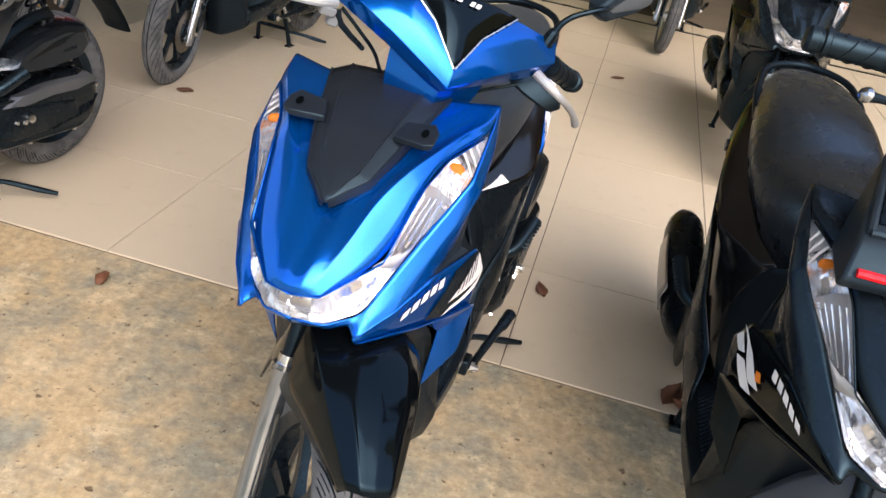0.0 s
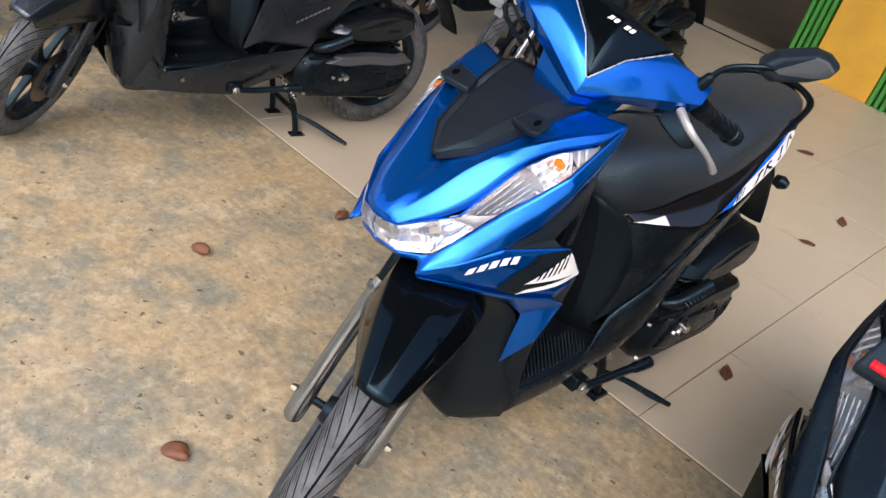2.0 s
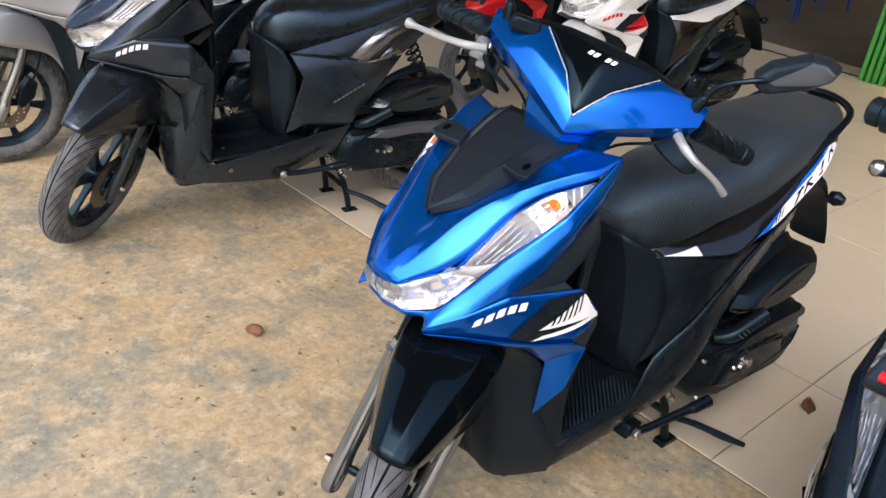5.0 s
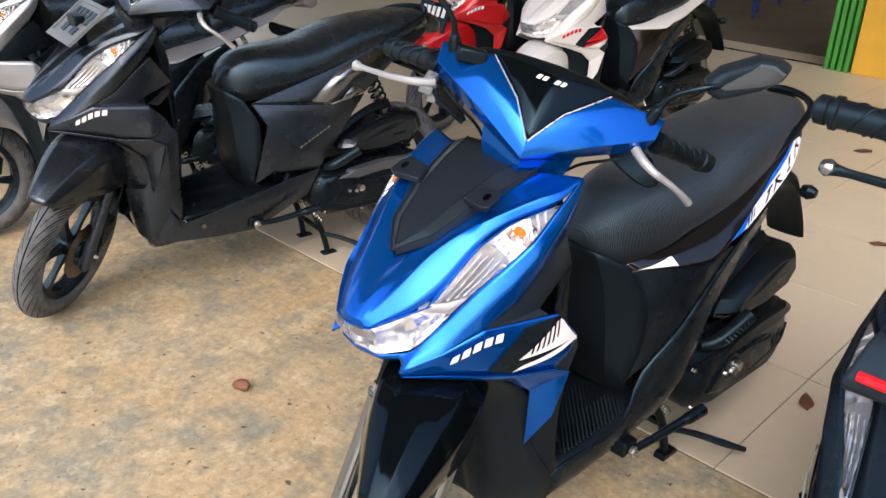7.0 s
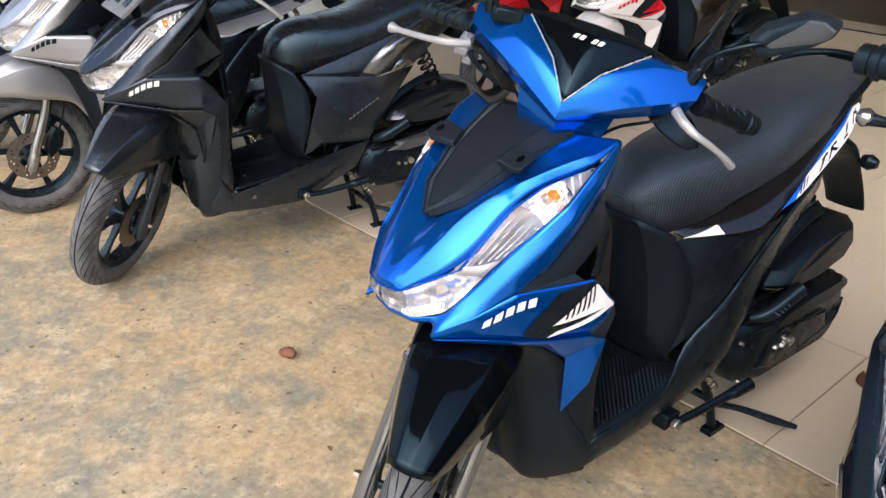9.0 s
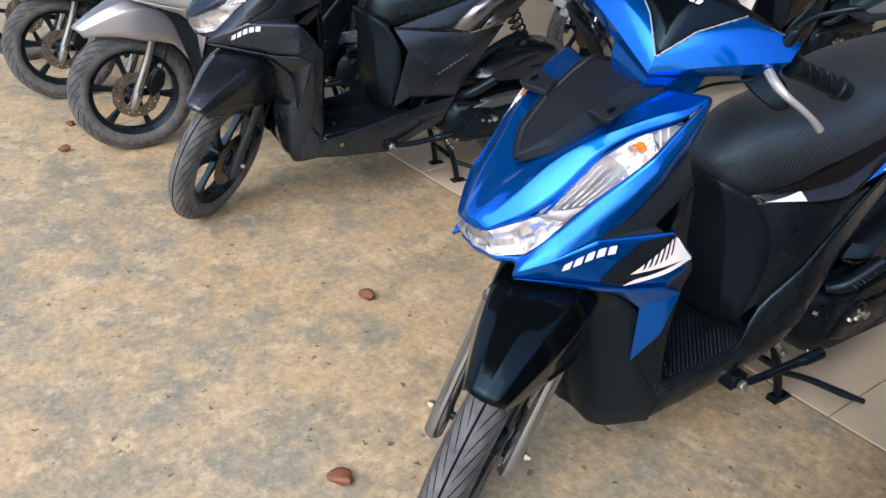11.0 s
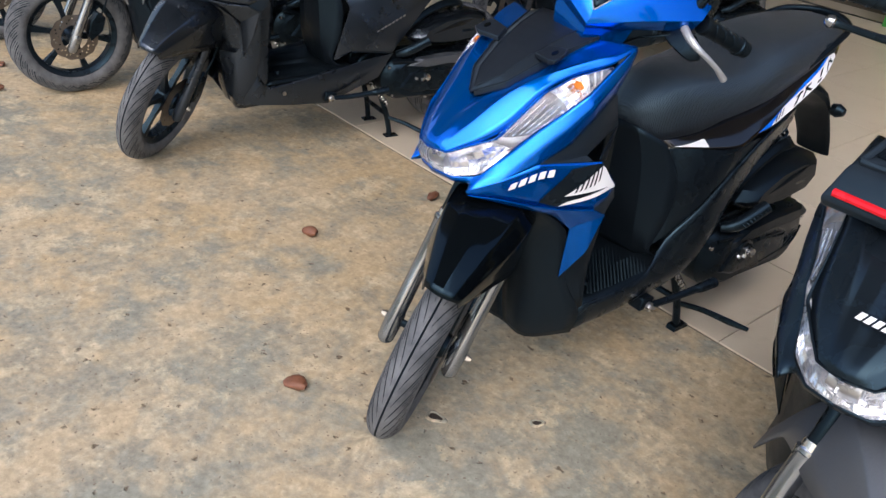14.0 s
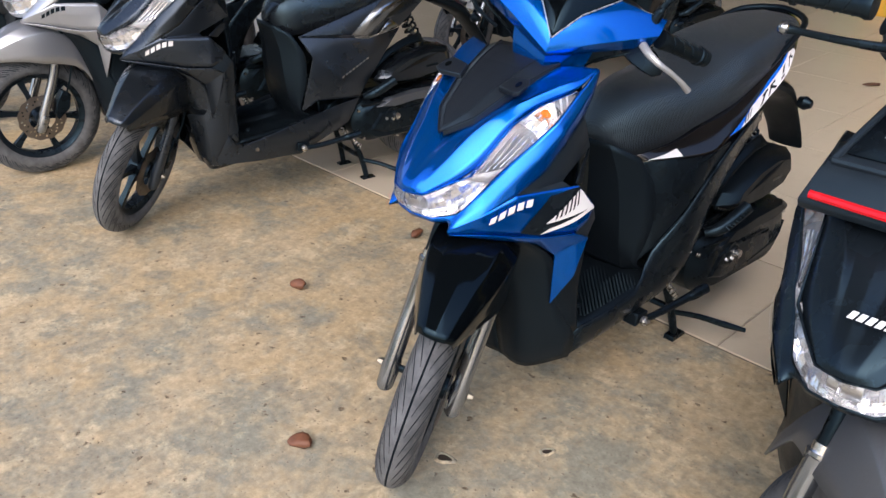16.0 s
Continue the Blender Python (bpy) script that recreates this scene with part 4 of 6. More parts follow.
            for k in range(6):
                f = 0.27 + 0.128 * k
                run = min(1.0, 1.25 * f)
                ends = [(f, -0.015), (f + 0.055, -0.015), (f + 0.055 - 0.31 * run, 0.30 * run), (f - 0.31 * run, 0.30 * run)]
                add(f"stripe_hatch{s}_{k}", "hatch_bar", lambda: decal(net, [tuple(tip + (top - tip) * p + (out - top) * q) for p, q in ends], 0.0036 * s), DECAL_BLACK, white, "dark diagonal hatch bar")
        add(f"wedge{s}", "cowl_wedge", lambda: facets(side([(0.160, 0.116, 0.710), (0.172, 0.180, 0.746), (0.178, 0.236, 0.796), (0.174, 0.292, 0.838), (0.142, 0.360, 0.748), (0.172, 0.240, 0.712), (0.186, 0.250, 0.702)], s), [(0, 1, 5), (1, 2, 5), (2, 3, 4, 5), (0, 5, 6)]), m["wedge"], solid=0.005, bevel=0.002)
        add(f"wedge_rear{s}", "cowl_rib", lambda: facets(side([(0.140, 0.362, 0.746), (0.186, 0.268, 0.702), (0.176, 0.300, 0.690), (0.128, 0.375, 0.722)], s), [(0, 1, 2, 3)]), m.get("shield", CHARCOAL), solid=0.005, bevel=0.002)
        add(f"shield{s}", "leg_shield", lambda: patch([side(r, s) for r in [
            [(0.0, 0.130, 0.615), (0.08, 0.120, 0.612), (0.138, 0.150, 0.602)],
            [(0.0, 0.190, 0.500), (0.08, 0.190, 0.500), (0.146, 0.255, 0.520)],
            [(0.0, 0.235, 0.360), (0.085, 0.235, 0.360), (0.150, 0.285, 0.385)],
            [(0.0, 0.255, 0.250), (0.085, 0.255, 0.250), (0.168, 0.330, 0.300)],
            [(0.0, 0.270, 0.190), (0.075, 0.272, 0.190), (0.150, 0.340, 0.225)]]], 4, 4), m.get("shield", CHARCOAL), solid=0.005)
        add(f"shield_edge{s}", "shield_edge", lambda: patch([side(r, s) for r in [
            [(0.176, 0.318, 0.600), (0.155, 0.36, 0.61), (0.125, 0.38, 0.62)],
            [(0.174, 0.300, 0.520), (0.162, 0.35, 0.52), (0.125, 0.375, 0.53)],
            [(0.148, 0.275, 0.400), (0.160, 0.34, 0.41), (0.125, 0.365, 0.42)],
            [(0.166, 0.330, 0.302), (0.165, 0.345, 0.31), (0.125, 0.36, 0.32)]]], 4, 4), m.get("shield", CHARCOAL), solid=0.005)
    add("inner", "inner_panel", lambda: patch(sym([
        [(0, 0.345, 0.915), (0.08, 0.340, 0.910), (0.135, 0.322, 0.895)],
        [(0, 0.385, 0.80), (0.08, 0.380, 0.80), (0.128, 0.340, 0.79)],
        [(0, 0.390, 0.62), (0.08, 0.385, 0.62), (0.122, 0.360, 0.62)],
        [(0, 0.380, 0.45), (0.08, 0.375, 0.45), (0.124, 0.365, 0.45)],
        [(0, 0.36, 0.315), (0.08, 0.36, 0.315), (0.14, 0.355, 0.31)]]), 3, 3), CHARCOAL, solid=0.005)
    add("top_close", "top_cover", lambda: patch(sym([[(0, 0.284, 0.908), (0.08, 0.286, 0.921), (0.170, 0.312, 0.926)], [(0, 0.345, 0.915), (0.08, 0.340, 0.910), (0.135, 0.322, 0.895)]]), 2, 3), CHARCOAL, solid=0.004)
    if opts.get("visor") == "screen":
        screen = add("visor", "wind_visor", lambda: folded(sym([
            [(0, 0.054, 0.817), (0.003, 0.055, 0.817), (0.006, 0.057, 0.816), (0.007, 0.059, 0.806)],
            [(0, 0.100, 0.854), (0.030, 0.100, 0.852), (0.049, 0.100, 0.844), (0.051, 0.102, 0.830)],
            [(0, 0.165, 0.895), (0.046, 0.164, 0.894), (0.070, 0.162, 0.881), (0.073, 0.163, 0.866)],
            [(0, 0.225, 0.924), (0.058, 0.225, 0.923), (0.086, 0.226, 0.907), (0.089, 0.226, 0.893)],
            [(0, 0.295, 0.948), (0.068, 0.292, 0.946), (0.102, 0.288, 0.930), (0.105, 0.288, 0.914)]]), 0.002, 3, 4, True), VISOR_GREY, solid=0.004, label="black plastic visor", angle=50)
        for s in (1, -1):
            add(f"visor_rim{s}", "visor_rim", lambda: tube(side([(0.003, 0.0545, 0.8165), (0.0485, 0.0995, 0.8455), (0.0695, 0.1615, 0.8825), (0.0855, 0.2255, 0.9085), (0.101, 0.288, 0.9315)], s), 0.0022, 6, 1), VISOR_GREY, screen)
            add(f"visor_fold{s}", "visor_fold", lambda: tube(side([(0.0, 0.062, 0.824), (0.030, 0.100, 0.8525), (0.046, 0.164, 0.8945), (0.058, 0.225, 0.9235), (0.068, 0.292, 0.9465)], s), [0.0008, 0.0015, 0.0015, 0.0015, 0.0015], 6, 1), VISOR_GREY, screen)
            def tab():
                high = side([(0.056, 0.160, 0.899), (0.106, 0.146, 0.902), (0.120, 0.151, 0.903), (0.120, 0.177, 0.913), (0.109, 0.193, 0.920), (0.064, 0.190, 0.914)], s)
                low = [(x * 0.96, y + 0.003, z - 0.011) for x, y, z in high]
                return facets(low + high, [(0, 1, 2, 3, 4, 5), (6, 7, 8, 9, 10, 11)] + [(i, (i + 1) % 6, (i + 1) % 6 + 6, i + 6) for i in range(6)])
            bracket = add(f"tab{s}", "visor_bracket", tab, VISOR_GREY, screen, bevel=0.002)
            add(f"tabhole{s}", "screw_slot", lambda: moved(lathe([(0, 0.0), (0, 0.0055), (0.003, 0.0055), (0.003, 0.0)], (0, 0, 0), 12), Matrix.Translation((s * 0.100, 0.170, 0.9085)) @ Matrix.Rotation(radians(21), 4, "X") @ Matrix.Rotation(radians(-90), 4, "Y") @ Matrix.Diagonal((1, 1.6, 1, 1))), PIANO_BLACK, bracket)
    else:
        framed = opts.get("framed")
        if framed:
            centre = (Matrix.Translation((0.0, -0.050, 0.640)) @ Matrix.Rotation(radians(70), 4, "X") if framed == "low" else Matrix.Translation((0.008, 0.145, 0.925)) @ Matrix.Rotation(radians(38), 4, "X")) @ Matrix.Diagonal((1.18, 1.25, 1.0, 1.0))
            holder = add("plate_back" + framed, "plate_frame", lambda: moved(block(-0.098, 0.098, -0.062, 0.062, -0.004, 0.0), centre), m["plate"], bevel=0.002, label="empty silver-grey plate frame" if framed == "open" else "number plate")
            for k, (x0, x1, y0, y1) in enumerate(((-0.098, 0.098, -0.062, -0.045), (-0.098, 0.098, 0.052, 0.062), (-0.098, -0.088, -0.045, 0.052), (0.088, 0.098, -0.045, 0.052))):
                add(f"rimbar{framed}{k}", "frame_bar", lambda: moved(block(x0, x1, y0, y1, 0.0, 0.006), centre), m["plate_rim"], holder)
            for k, (x0, x1, y0, y1) in enumerate(((-0.075, -0.055, 0.0, 0.04), (-0.045, -0.025, 0.0, 0.04), (-0.012, 0.008, 0.0, 0.04), (0.02, 0.04, 0.0, 0.04), (0.055, 0.075, 0.0, 0.04), (-0.05, -0.02, -0.035, -0.012), (0.015, 0.05, -0.035, -0.012))):
                add(f"letter{framed}{k}", "plate_bar", lambda: moved(block(x0, x1, y0, y1, 0.0005, 0.003), centre), m["plate_ink"], holder, "plain bar")
            if framed != "low":
                add("plate_stem", "plate_bracket", lambda: block(-0.04, 0.04, 0.13, 0.16, 0.86, 0.945), MATTE_BLACK, holder, bevel=0.004)
            return
        holder = add("plate_holder", "plate_holder", lambda: facets(
            [(-0.160, 0.116, 0.866), (0.160, 0.116, 0.866), (0.160, 0.102, 0.884), (-0.160, 0.102, 0.884), (0.148, 0.132, 0.930), (-0.148, 0.132, 0.930), (0.110, 0.285, 1.005), (-0.110, 0.285, 1.005), (0.105, 0.310, 0.975), (-0.105, 0.310, 0.975), (0.155, 0.200, 0.880), (-0.155, 0.200, 0.880)],
            [(0, 1, 2, 3), (3, 2, 4, 5), (5, 4, 6, 7), (7, 6, 8, 9), (1, 10, 8, 6, 4, 2), (0, 3, 5, 7, 9, 11), (0, 11, 10, 1)]), GREY_PLASTIC, bevel=0.006, label="dark plastic number plate holder")
        add("plate", "number_plate", lambda: facets([(-0.122, 0.162, 0.9475), (0.122, 0.162, 0.9475), (0.104, 0.262, 0.9965), (-0.104, 0.262, 0.9965)], [(0, 1, 2, 3)]), m["plate"], holder, "number plate", solid=0.002)
        frame_line = [(-0.134, 0.144, 0.940), (0.134, 0.144, 0.940), (0.106, 0.280, 1.007), (-0.106, 0.280, 1.007)]
        for k in range(4):
            add(f"plate_rail{k}", "plate_frame_bar", lambda: tube([frame_line[k], frame_line[(k + 1) % 4]], 0.006, 8, 1), GREY_PLASTIC, holder, "dark grey plate frame bar")
        bars(add, "platebars", "plate_bar", [(-0.118, 0.168, 0.9525), (0.118, 0.168, 0.9525), (0.100, 0.258, 0.9966), (-0.100, 0.258, 0.9966)], [(0.10, 0.16, 0.38, 0.92, 0), (0.22, 0.28, 0.38, 0.92, 0), (0.36, 0.42, 0.38, 0.92, 0), (0.50, 0.56, 0.38, 0.92, 0), (0.64, 0.70, 0.38, 0.92, 0), (0.80, 0.86, 0.38, 0.92, 0), (0.34, 0.40, 0.06, 0.24, 0), (0.55, 0.61, 0.06, 0.24, 0)], 0.001, DECAL_WHITE, holder, "plain bar")
        if opts.get("red_bar"):
            add("redbar", "reflector_strip", lambda: tube([(-0.143, 0.106, 0.896), (0, 0.102, 0.895), (0.143, 0.106, 0.896)], 0.0065, 8), DECAL_RED, holder, "red reflective strip")


def footboard(add):
    floor = add("floor", "footboard", lambda: patch(sym([
        [(0, 0.350, 0.315), (0.08, 0.350, 0.313), (0.165, 0.335, 0.304)],
        [(0, 0.45, 0.318), (0.08, 0.45, 0.318), (0.172, 0.44, 0.315)],
        [(0, 0.56, 0.325), (0.08, 0.56, 0.328), (0.170, 0.56, 0.328)],
        [(0, 0.68, 0.34), (0.08, 0.68, 0.345), (0.160, 0.68, 0.350)]]), 3, 3), MATTE_BLACK, solid=0.006, label="black textured footboard")
    def ribs():
        bm = bmesh.new()
        for i in range(26):
            for j in range(44):
                x, y = -0.15 + 0.012 * i + (0.006 if j % 2 else 0.0), 0.375 + 0.0062 * j
                if abs(x) < 0.02:
                    continue
                z = 0.3235 + 0.05 * max(0.0, y - 0.45) + 0.004 * (abs(x) > 0.09)
                ring = [bm.verts.new(p) for p in ((x - 0.0042, y, z - 0.004), (x, y - 0.0024, z - 0.004), (x + 0.0042, y, z - 0.004), (x, y + 0.0024, z - 0.004))]
                top = bm.verts.new((x, y, z + 0.0012))
                for k in range(4):
                    bm.faces.new((ring[k], ring[(k + 1) % 4], top))
        return bm
    add("ribs", "floor_studs", ribs, MATTE_BLACK, floor)
    for k, (x, y) in enumerate(((0.12, 0.40), (0.13, 0.58), (-0.12, 0.40), (-0.13, 0.58))):
        add(f"fbolt{k}", "floor_bolt", lambda: moved(lathe([(0, 0), (0, 0.009), (0.006, 0.007), (0.006, 0)], (0, 0, 0), 10), Matrix.Translation((x, y, 0.325)) @ Matrix.Rotation(radians(-90), 4, "Y")), BLACK_METAL, floor)


def mid_body(add, m, opts):
    footboard(add)
    for s in (1, -1):
        add(f"sill{s}", "side_sill", lambda: patch([side(r, s) for r in [
            [(0.166, 0.333, 0.304), (0.160, 0.340, 0.255), (0.145, 0.345, 0.222), (0.08, 0.30, 0.190)],
            [(0.174, 0.44, 0.315), (0.172, 0.45, 0.265), (0.150, 0.46, 0.232), (0.08, 0.44, 0.200)],
            [(0.172, 0.56, 0.328), (0.172, 0.57, 0.280), (0.152, 0.58, 0.245), (0.08, 0.57, 0.215)],
            [(0.152, 0.640, 0.400), (0.170, 0.670, 0.345), (0.158, 0.700, 0.262), (0.08, 0.70, 0.235)],
            [(0.179, 0.718, 0.484), (0.185, 0.740, 0.420), (0.170, 0.790, 0.330), (0.08, 0.80, 0.300)],
            [(0.192, 0.800, 0.578), (0.190, 0.825, 0.532), (0.178, 0.850, 0.486), (0.10, 0.86, 0.460)],
            [(0.200, 0.876, 0.648), (0.192, 0.900, 0.612), (0.178, 0.920, 0.576), (0.10, 0.93, 0.550)],
            [(0.186, 1.020, 0.706), (0.178, 1.035, 0.682), (0.165, 1.050, 0.656), (0.10, 1.05, 0.640)]]], 3, 3), m.get("sill", SATIN_BLACK), solid=0.005)
        low = [(0.110, 0.612, 0.636), (0.199, 0.775, 0.640), (0.137, 0.642, 0.564), (0.149, 0.635, 0.409), (0.172, 0.705, 0.585), (0.177, 0.715, 0.492), (0.198, 0.868, 0.654), (0.123, 0.615, 0.363)]
        add(f"lower{s}", "lower_side_panel", lambda: facets(side(low, s), [(0, 2, 4), (0, 4, 1), (2, 3, 5, 4), (4, 5, 6, 1), (2, 7, 3)]), m["lower"], solid=0.005, bevel=0.003)
        for k, line in enumerate(([(0.150, 0.634, 0.407), (0.179, 0.716, 0.489), (0.200, 0.869, 0.651)], [(0.111, 0.612, 0.637), (0.138, 0.641, 0.564), (0.124, 0.614, 0.363)])):
            add(f"crease{s}_{k}", "panel_crease", lambda: tube(side(line, s), [0.001, 0.0016, 0.001], 6, 1), m["lower"])
        flank = [side(r, s) for r in [
            [(0.098, 0.600, 0.654), (0.106, 0.606, 0.647), (0.112, 0.610, 0.640)],
            [(0.122, 0.700, 0.668), (0.142, 0.695, 0.658), (0.160, 0.690, 0.642)],
            [(0.130, 0.790, 0.690), (0.166, 0.785, 0.672), (0.200, 0.775, 0.645)],
            [(0.133, 0.870, 0.708), (0.172, 0.858, 0.692), (0.198, 0.845, 0.668)],
            [(0.133, 0.945, 0.726), (0.170, 0.930, 0.708), (0.196, 0.918, 0.682)],
            [(0.126, 1.060, 0.762), (0.156, 1.055, 0.745), (0.180, 1.050, 0.722)],
            [(0.112, 1.170, 0.795), (0.136, 1.175, 0.780), (0.156, 1.180, 0.758)],
            [(0.085, 1.270, 0.830), (0.108, 1.270, 0.818), (0.126, 1.265, 0.800)],
            [(0.045, 1.370, 0.845), (0.060, 1.385, 0.830), (0.070, 1.390, 0.808)]]]
        body = add(f"flank{s}", "rear_side_panel", lambda: patch(flank, 4, 4), m["tail"], solid=0.005)
        if m.get("tail_stripe"):
            mark = add(f"tailmark{s}", "sticker", lambda: decal(flank, [(2.98, 1.96), (5.3, 0.95), (6.6, 0.9), (6.4, 1.4), (3.75, 1.96)], 0.002 * s), m["tail_stripe"], body, "blue tail sticker")
            if m.get("tail_marks"):
                add(f"tailfield{s}", "sticker", lambda: decal(flank, [(3.78, 1.95), (4.35, 1.35), (6.9, 1.0), (6.9, 1.85), (5.6, 1.95)], 0.003 * s), DECAL_WHITE, mark, "white lettering field")
                for k, (u, v, w, h, lean) in enumerate(((3.95, 1.90, 0.07, 0.40, 0.14), (4.08, 1.86, 0.06, 0.40, 0.14), (4.20, 1.82, 0.05, 0.38, 0.14), (4.62, 1.88, 0.10, 0.52, 0.34), (4.80, 1.50, 0.26, 0.10, 0.02), (4.95, 1.86, 0.09, 0.50, 0.30), (5.18, 1.46, 0.24, 0.11, 0.02), (5.30, 1.84, 0.10, 0.40, -0.16), (5.62, 1.80, 0.20, 0.12, 0.05), (5.75, 1.58, 0.12, 0.34, 0.22), (6.10, 1.76, 0.10, 0.46, 0.30), (6.35, 1.46, 0.22, 0.12, 0.04), (6.52, 1.72, 0.09, 0.36, -0.10))):
                    add(f"tailbar{s}_{k}", "lettering_bar", lambda: decal(flank, [(u, v), (u + w, v - 0.02), (u + w + lean, v - h - 0.02), (u + lean, v - h)], 0.004 * s), DECAL_BLACK, mark, "dark lettering bar")
        if m.get("tag"):
            add(f"tag{s}", "sticker", lambda: decal(flank, [(0.12, 1.85), (1.05, 0.95), (1.12, 1.9)], 0.002 * s), m["tag"], body, "small white wedge sticker")
    seat_column(add)


def seat_column(add):
    add("column", "under_seat_cover", lambda: patch(sym([
        [(0, 0.545, 0.685), (0.055, 0.553, 0.682), (0.106, 0.608, 0.648)],
        [(0, 0.555, 0.610), (0.072, 0.574, 0.600), (0.135, 0.644, 0.568)],
        [(0, 0.562, 0.500), (0.086, 0.580, 0.495), (0.142, 0.640, 0.470)],
        [(0, 0.590, 0.410), (0.088, 0.592, 0.405), (0.128, 0.618, 0.372)],
        [(0, 0.615, 0.330), (0.085, 0.620, 0.330), (0.130, 0.650, 0.340)]]), 4, 3, True), CHARCOAL, solid=0.005, angle=18)


def sharp_body(add, m, opts):
    """Footboard, sills and rear panels of the scooter with sharply folded flanks."""
    footboard(add)
    for s in (1, -1):
        upper = side([(0.128, 0.624, 0.640), (0.166, 0.825, 0.627), (0.174, 0.897, 0.612), (0.140, 0.800, 0.690), (0.148, 0.950, 0.735), (0.140, 1.100, 0.785), (0.110, 1.270, 0.825), (0.070, 1.390, 0.815), (0.165, 1.045, 0.634), (0.150, 1.160, 0.715), (0.110, 1.320, 0.785), (0.172, 1.000, 0.690), (0.147, 1.170, 0.762), (0.105, 1.310, 0.808)], s)
        tail = add(f"sharp_tail{s}", "rear_side_panel", lambda: facets(upper, [(0, 1, 3), (1, 4, 3), (1, 2, 11, 4), (4, 11, 12, 5), (5, 12, 13, 6), (6, 13, 7), (2, 8, 11), (8, 9, 12, 11), (9, 10, 13, 12), (10, 7, 13)]), m["tail"], solid=0.005, bevel=0.004)
        band = side([(0.1685, 0.826, 0.629), (0.1775, 0.893, 0.616), (0.1755, 0.990, 0.690), (0.1515, 1.150, 0.768), (0.1475, 1.100, 0.780), (0.1535, 0.965, 0.734)], s)
        add(f"sharp_band{s}", "side_band", lambda: facets(band, [(0, 1, 2, 5), (5, 2, 3, 4)]), m["tail_band"], tail, "silver-grey side band", solid=0.002)
        blade = side([(0.1785, 0.930, 0.612), (0.1695, 1.040, 0.634), (0.1765, 0.990, 0.670)], s)
        add(f"sharp_blade{s}", "side_blade", lambda: facets(blade, [(0, 1, 2)]), m["tail_band"], tail, "silver lower blade", solid=0.002)
        low = side([(0.128, 0.626, 0.635), (0.174, 0.897, 0.607), (0.152, 0.669, 0.561), (0.146, 0.615, 0.370), (0.168, 0.665, 0.405), (0.180, 0.843, 0.392), (0.180, 0.889, 0.452), (0.165, 1.043, 0.629), (0.190, 0.763, 0.479), (0.191, 0.884, 0.540), (0.152, 0.780, 0.590)], s)
        panel = add(f"sharp_low{s}", "lower_side_panel", lambda: facets(low, [(0, 1, 10), (10, 1, 9), (10, 9, 8), (0, 10, 2), (2, 10, 8), (2, 8, 4), (2, 4, 3), (8, 9, 6), (8, 6, 5), (8, 5, 4), (9, 1, 7), (9, 7, 6)]), m["lower"], solid=0.005, bevel=0.003)
        for k, line in enumerate((((0.129, 0.624, 0.638), (0.153, 0.668, 0.561), (0.147, 0.614, 0.370)), ((0.130, 0.624, 0.638), (0.168, 0.826, 0.622), (0.177, 0.897, 0.610)), ((0.148, 0.616, 0.370), (0.170, 0.665, 0.405), (0.183, 0.843, 0.392)))):
            add(f"sharp_crease{s}_{k}", "panel_crease", lambda: tube(side(line, s), 0.0016, 6, 1), m["lower"], panel)
        for k in range(8):
            a = Vector((0.193, 0.763, 0.479)).lerp(Vector((0.194, 0.884, 0.540)), k / 8)
            b = Vector((0.193, 0.763, 0.479)).lerp(Vector((0.194, 0.884, 0.540)), (k + 0.7) / 8)
            add(f"sharp_mark{s}_{k}", "lettering_bar", lambda: flat(side([tuple(a), tuple(b), tuple(b + Vector((0.0, -0.001, 0.006))), tuple(a + Vector((0.0, -0.001, 0.006)))], s), 0.002 * s), m["side_mark"], panel, "silver lettering bar")
        rim = side([(0.146, 0.246, 0.228), (0.158, 0.420, 0.214), (0.160, 0.588, 0.206), (0.165, 0.800, 0.295), (0.181, 0.843, 0.388), (0.178, 0.735, 0.370), (0.175, 0.450, 0.308), (0.168, 0.354, 0.288), (0.162, 0.302, 0.326), (0.178, 0.440, 0.268), (0.180, 0.610, 0.290), (0.08, 0.260, 0.200), (0.08, 0.440, 0.195), (0.08, 0.590, 0.200), (0.08, 0.800, 0.280), (0.150, 0.660, 0.345), (0.150, 0.450, 0.312), (0.140, 0.354, 0.300)], s)
        sill = add(f"sharp_sill{s}", "side_sill", lambda: facets(rim, [(8, 7, 0), (0, 7, 9, 1), (7, 6, 9), (6, 5, 10, 9), (1, 9, 10, 2), (5, 4, 3, 10), (2, 10, 3), (0, 1, 12, 11), (1, 2, 13, 12), (2, 3, 14, 13), (6, 16, 15, 5), (7, 17, 16, 6)]), m["lower"], solid=0.005, bevel=0.003)
        add(f"sharp_bolt{s}", "bolt", lambda: moved(lathe([(0, 0), (0, 0.008), (0.005, 0.0065), (0.005, 0)], (0, 0, 0), 8), Matrix.Translation((s * 0.177, 0.404, 0.268)) @ Matrix.Diagonal((s, 1, 1, 1))), ZINC, sill)
        face = side([(0.176, 0.318, 0.600), (0.174, 0.315, 0.450), (0.164, 0.302, 0.326), (0.148, 0.245, 0.228), (0.098, 0.213, 0.262), (0.138, 0.236, 0.420), (0.168, 0.290, 0.510), (0.098, 0.190, 0.420)], s)
        add(f"sharp_shield{s}", "shield_edge", lambda: facets(face, [(0, 6, 1), (1, 6, 5), (1, 5, 2), (2, 5, 3), (5, 4, 3), (5, 7, 4)]), m["shield"], solid=0.005, bevel=0.003)
    seat_column(add)


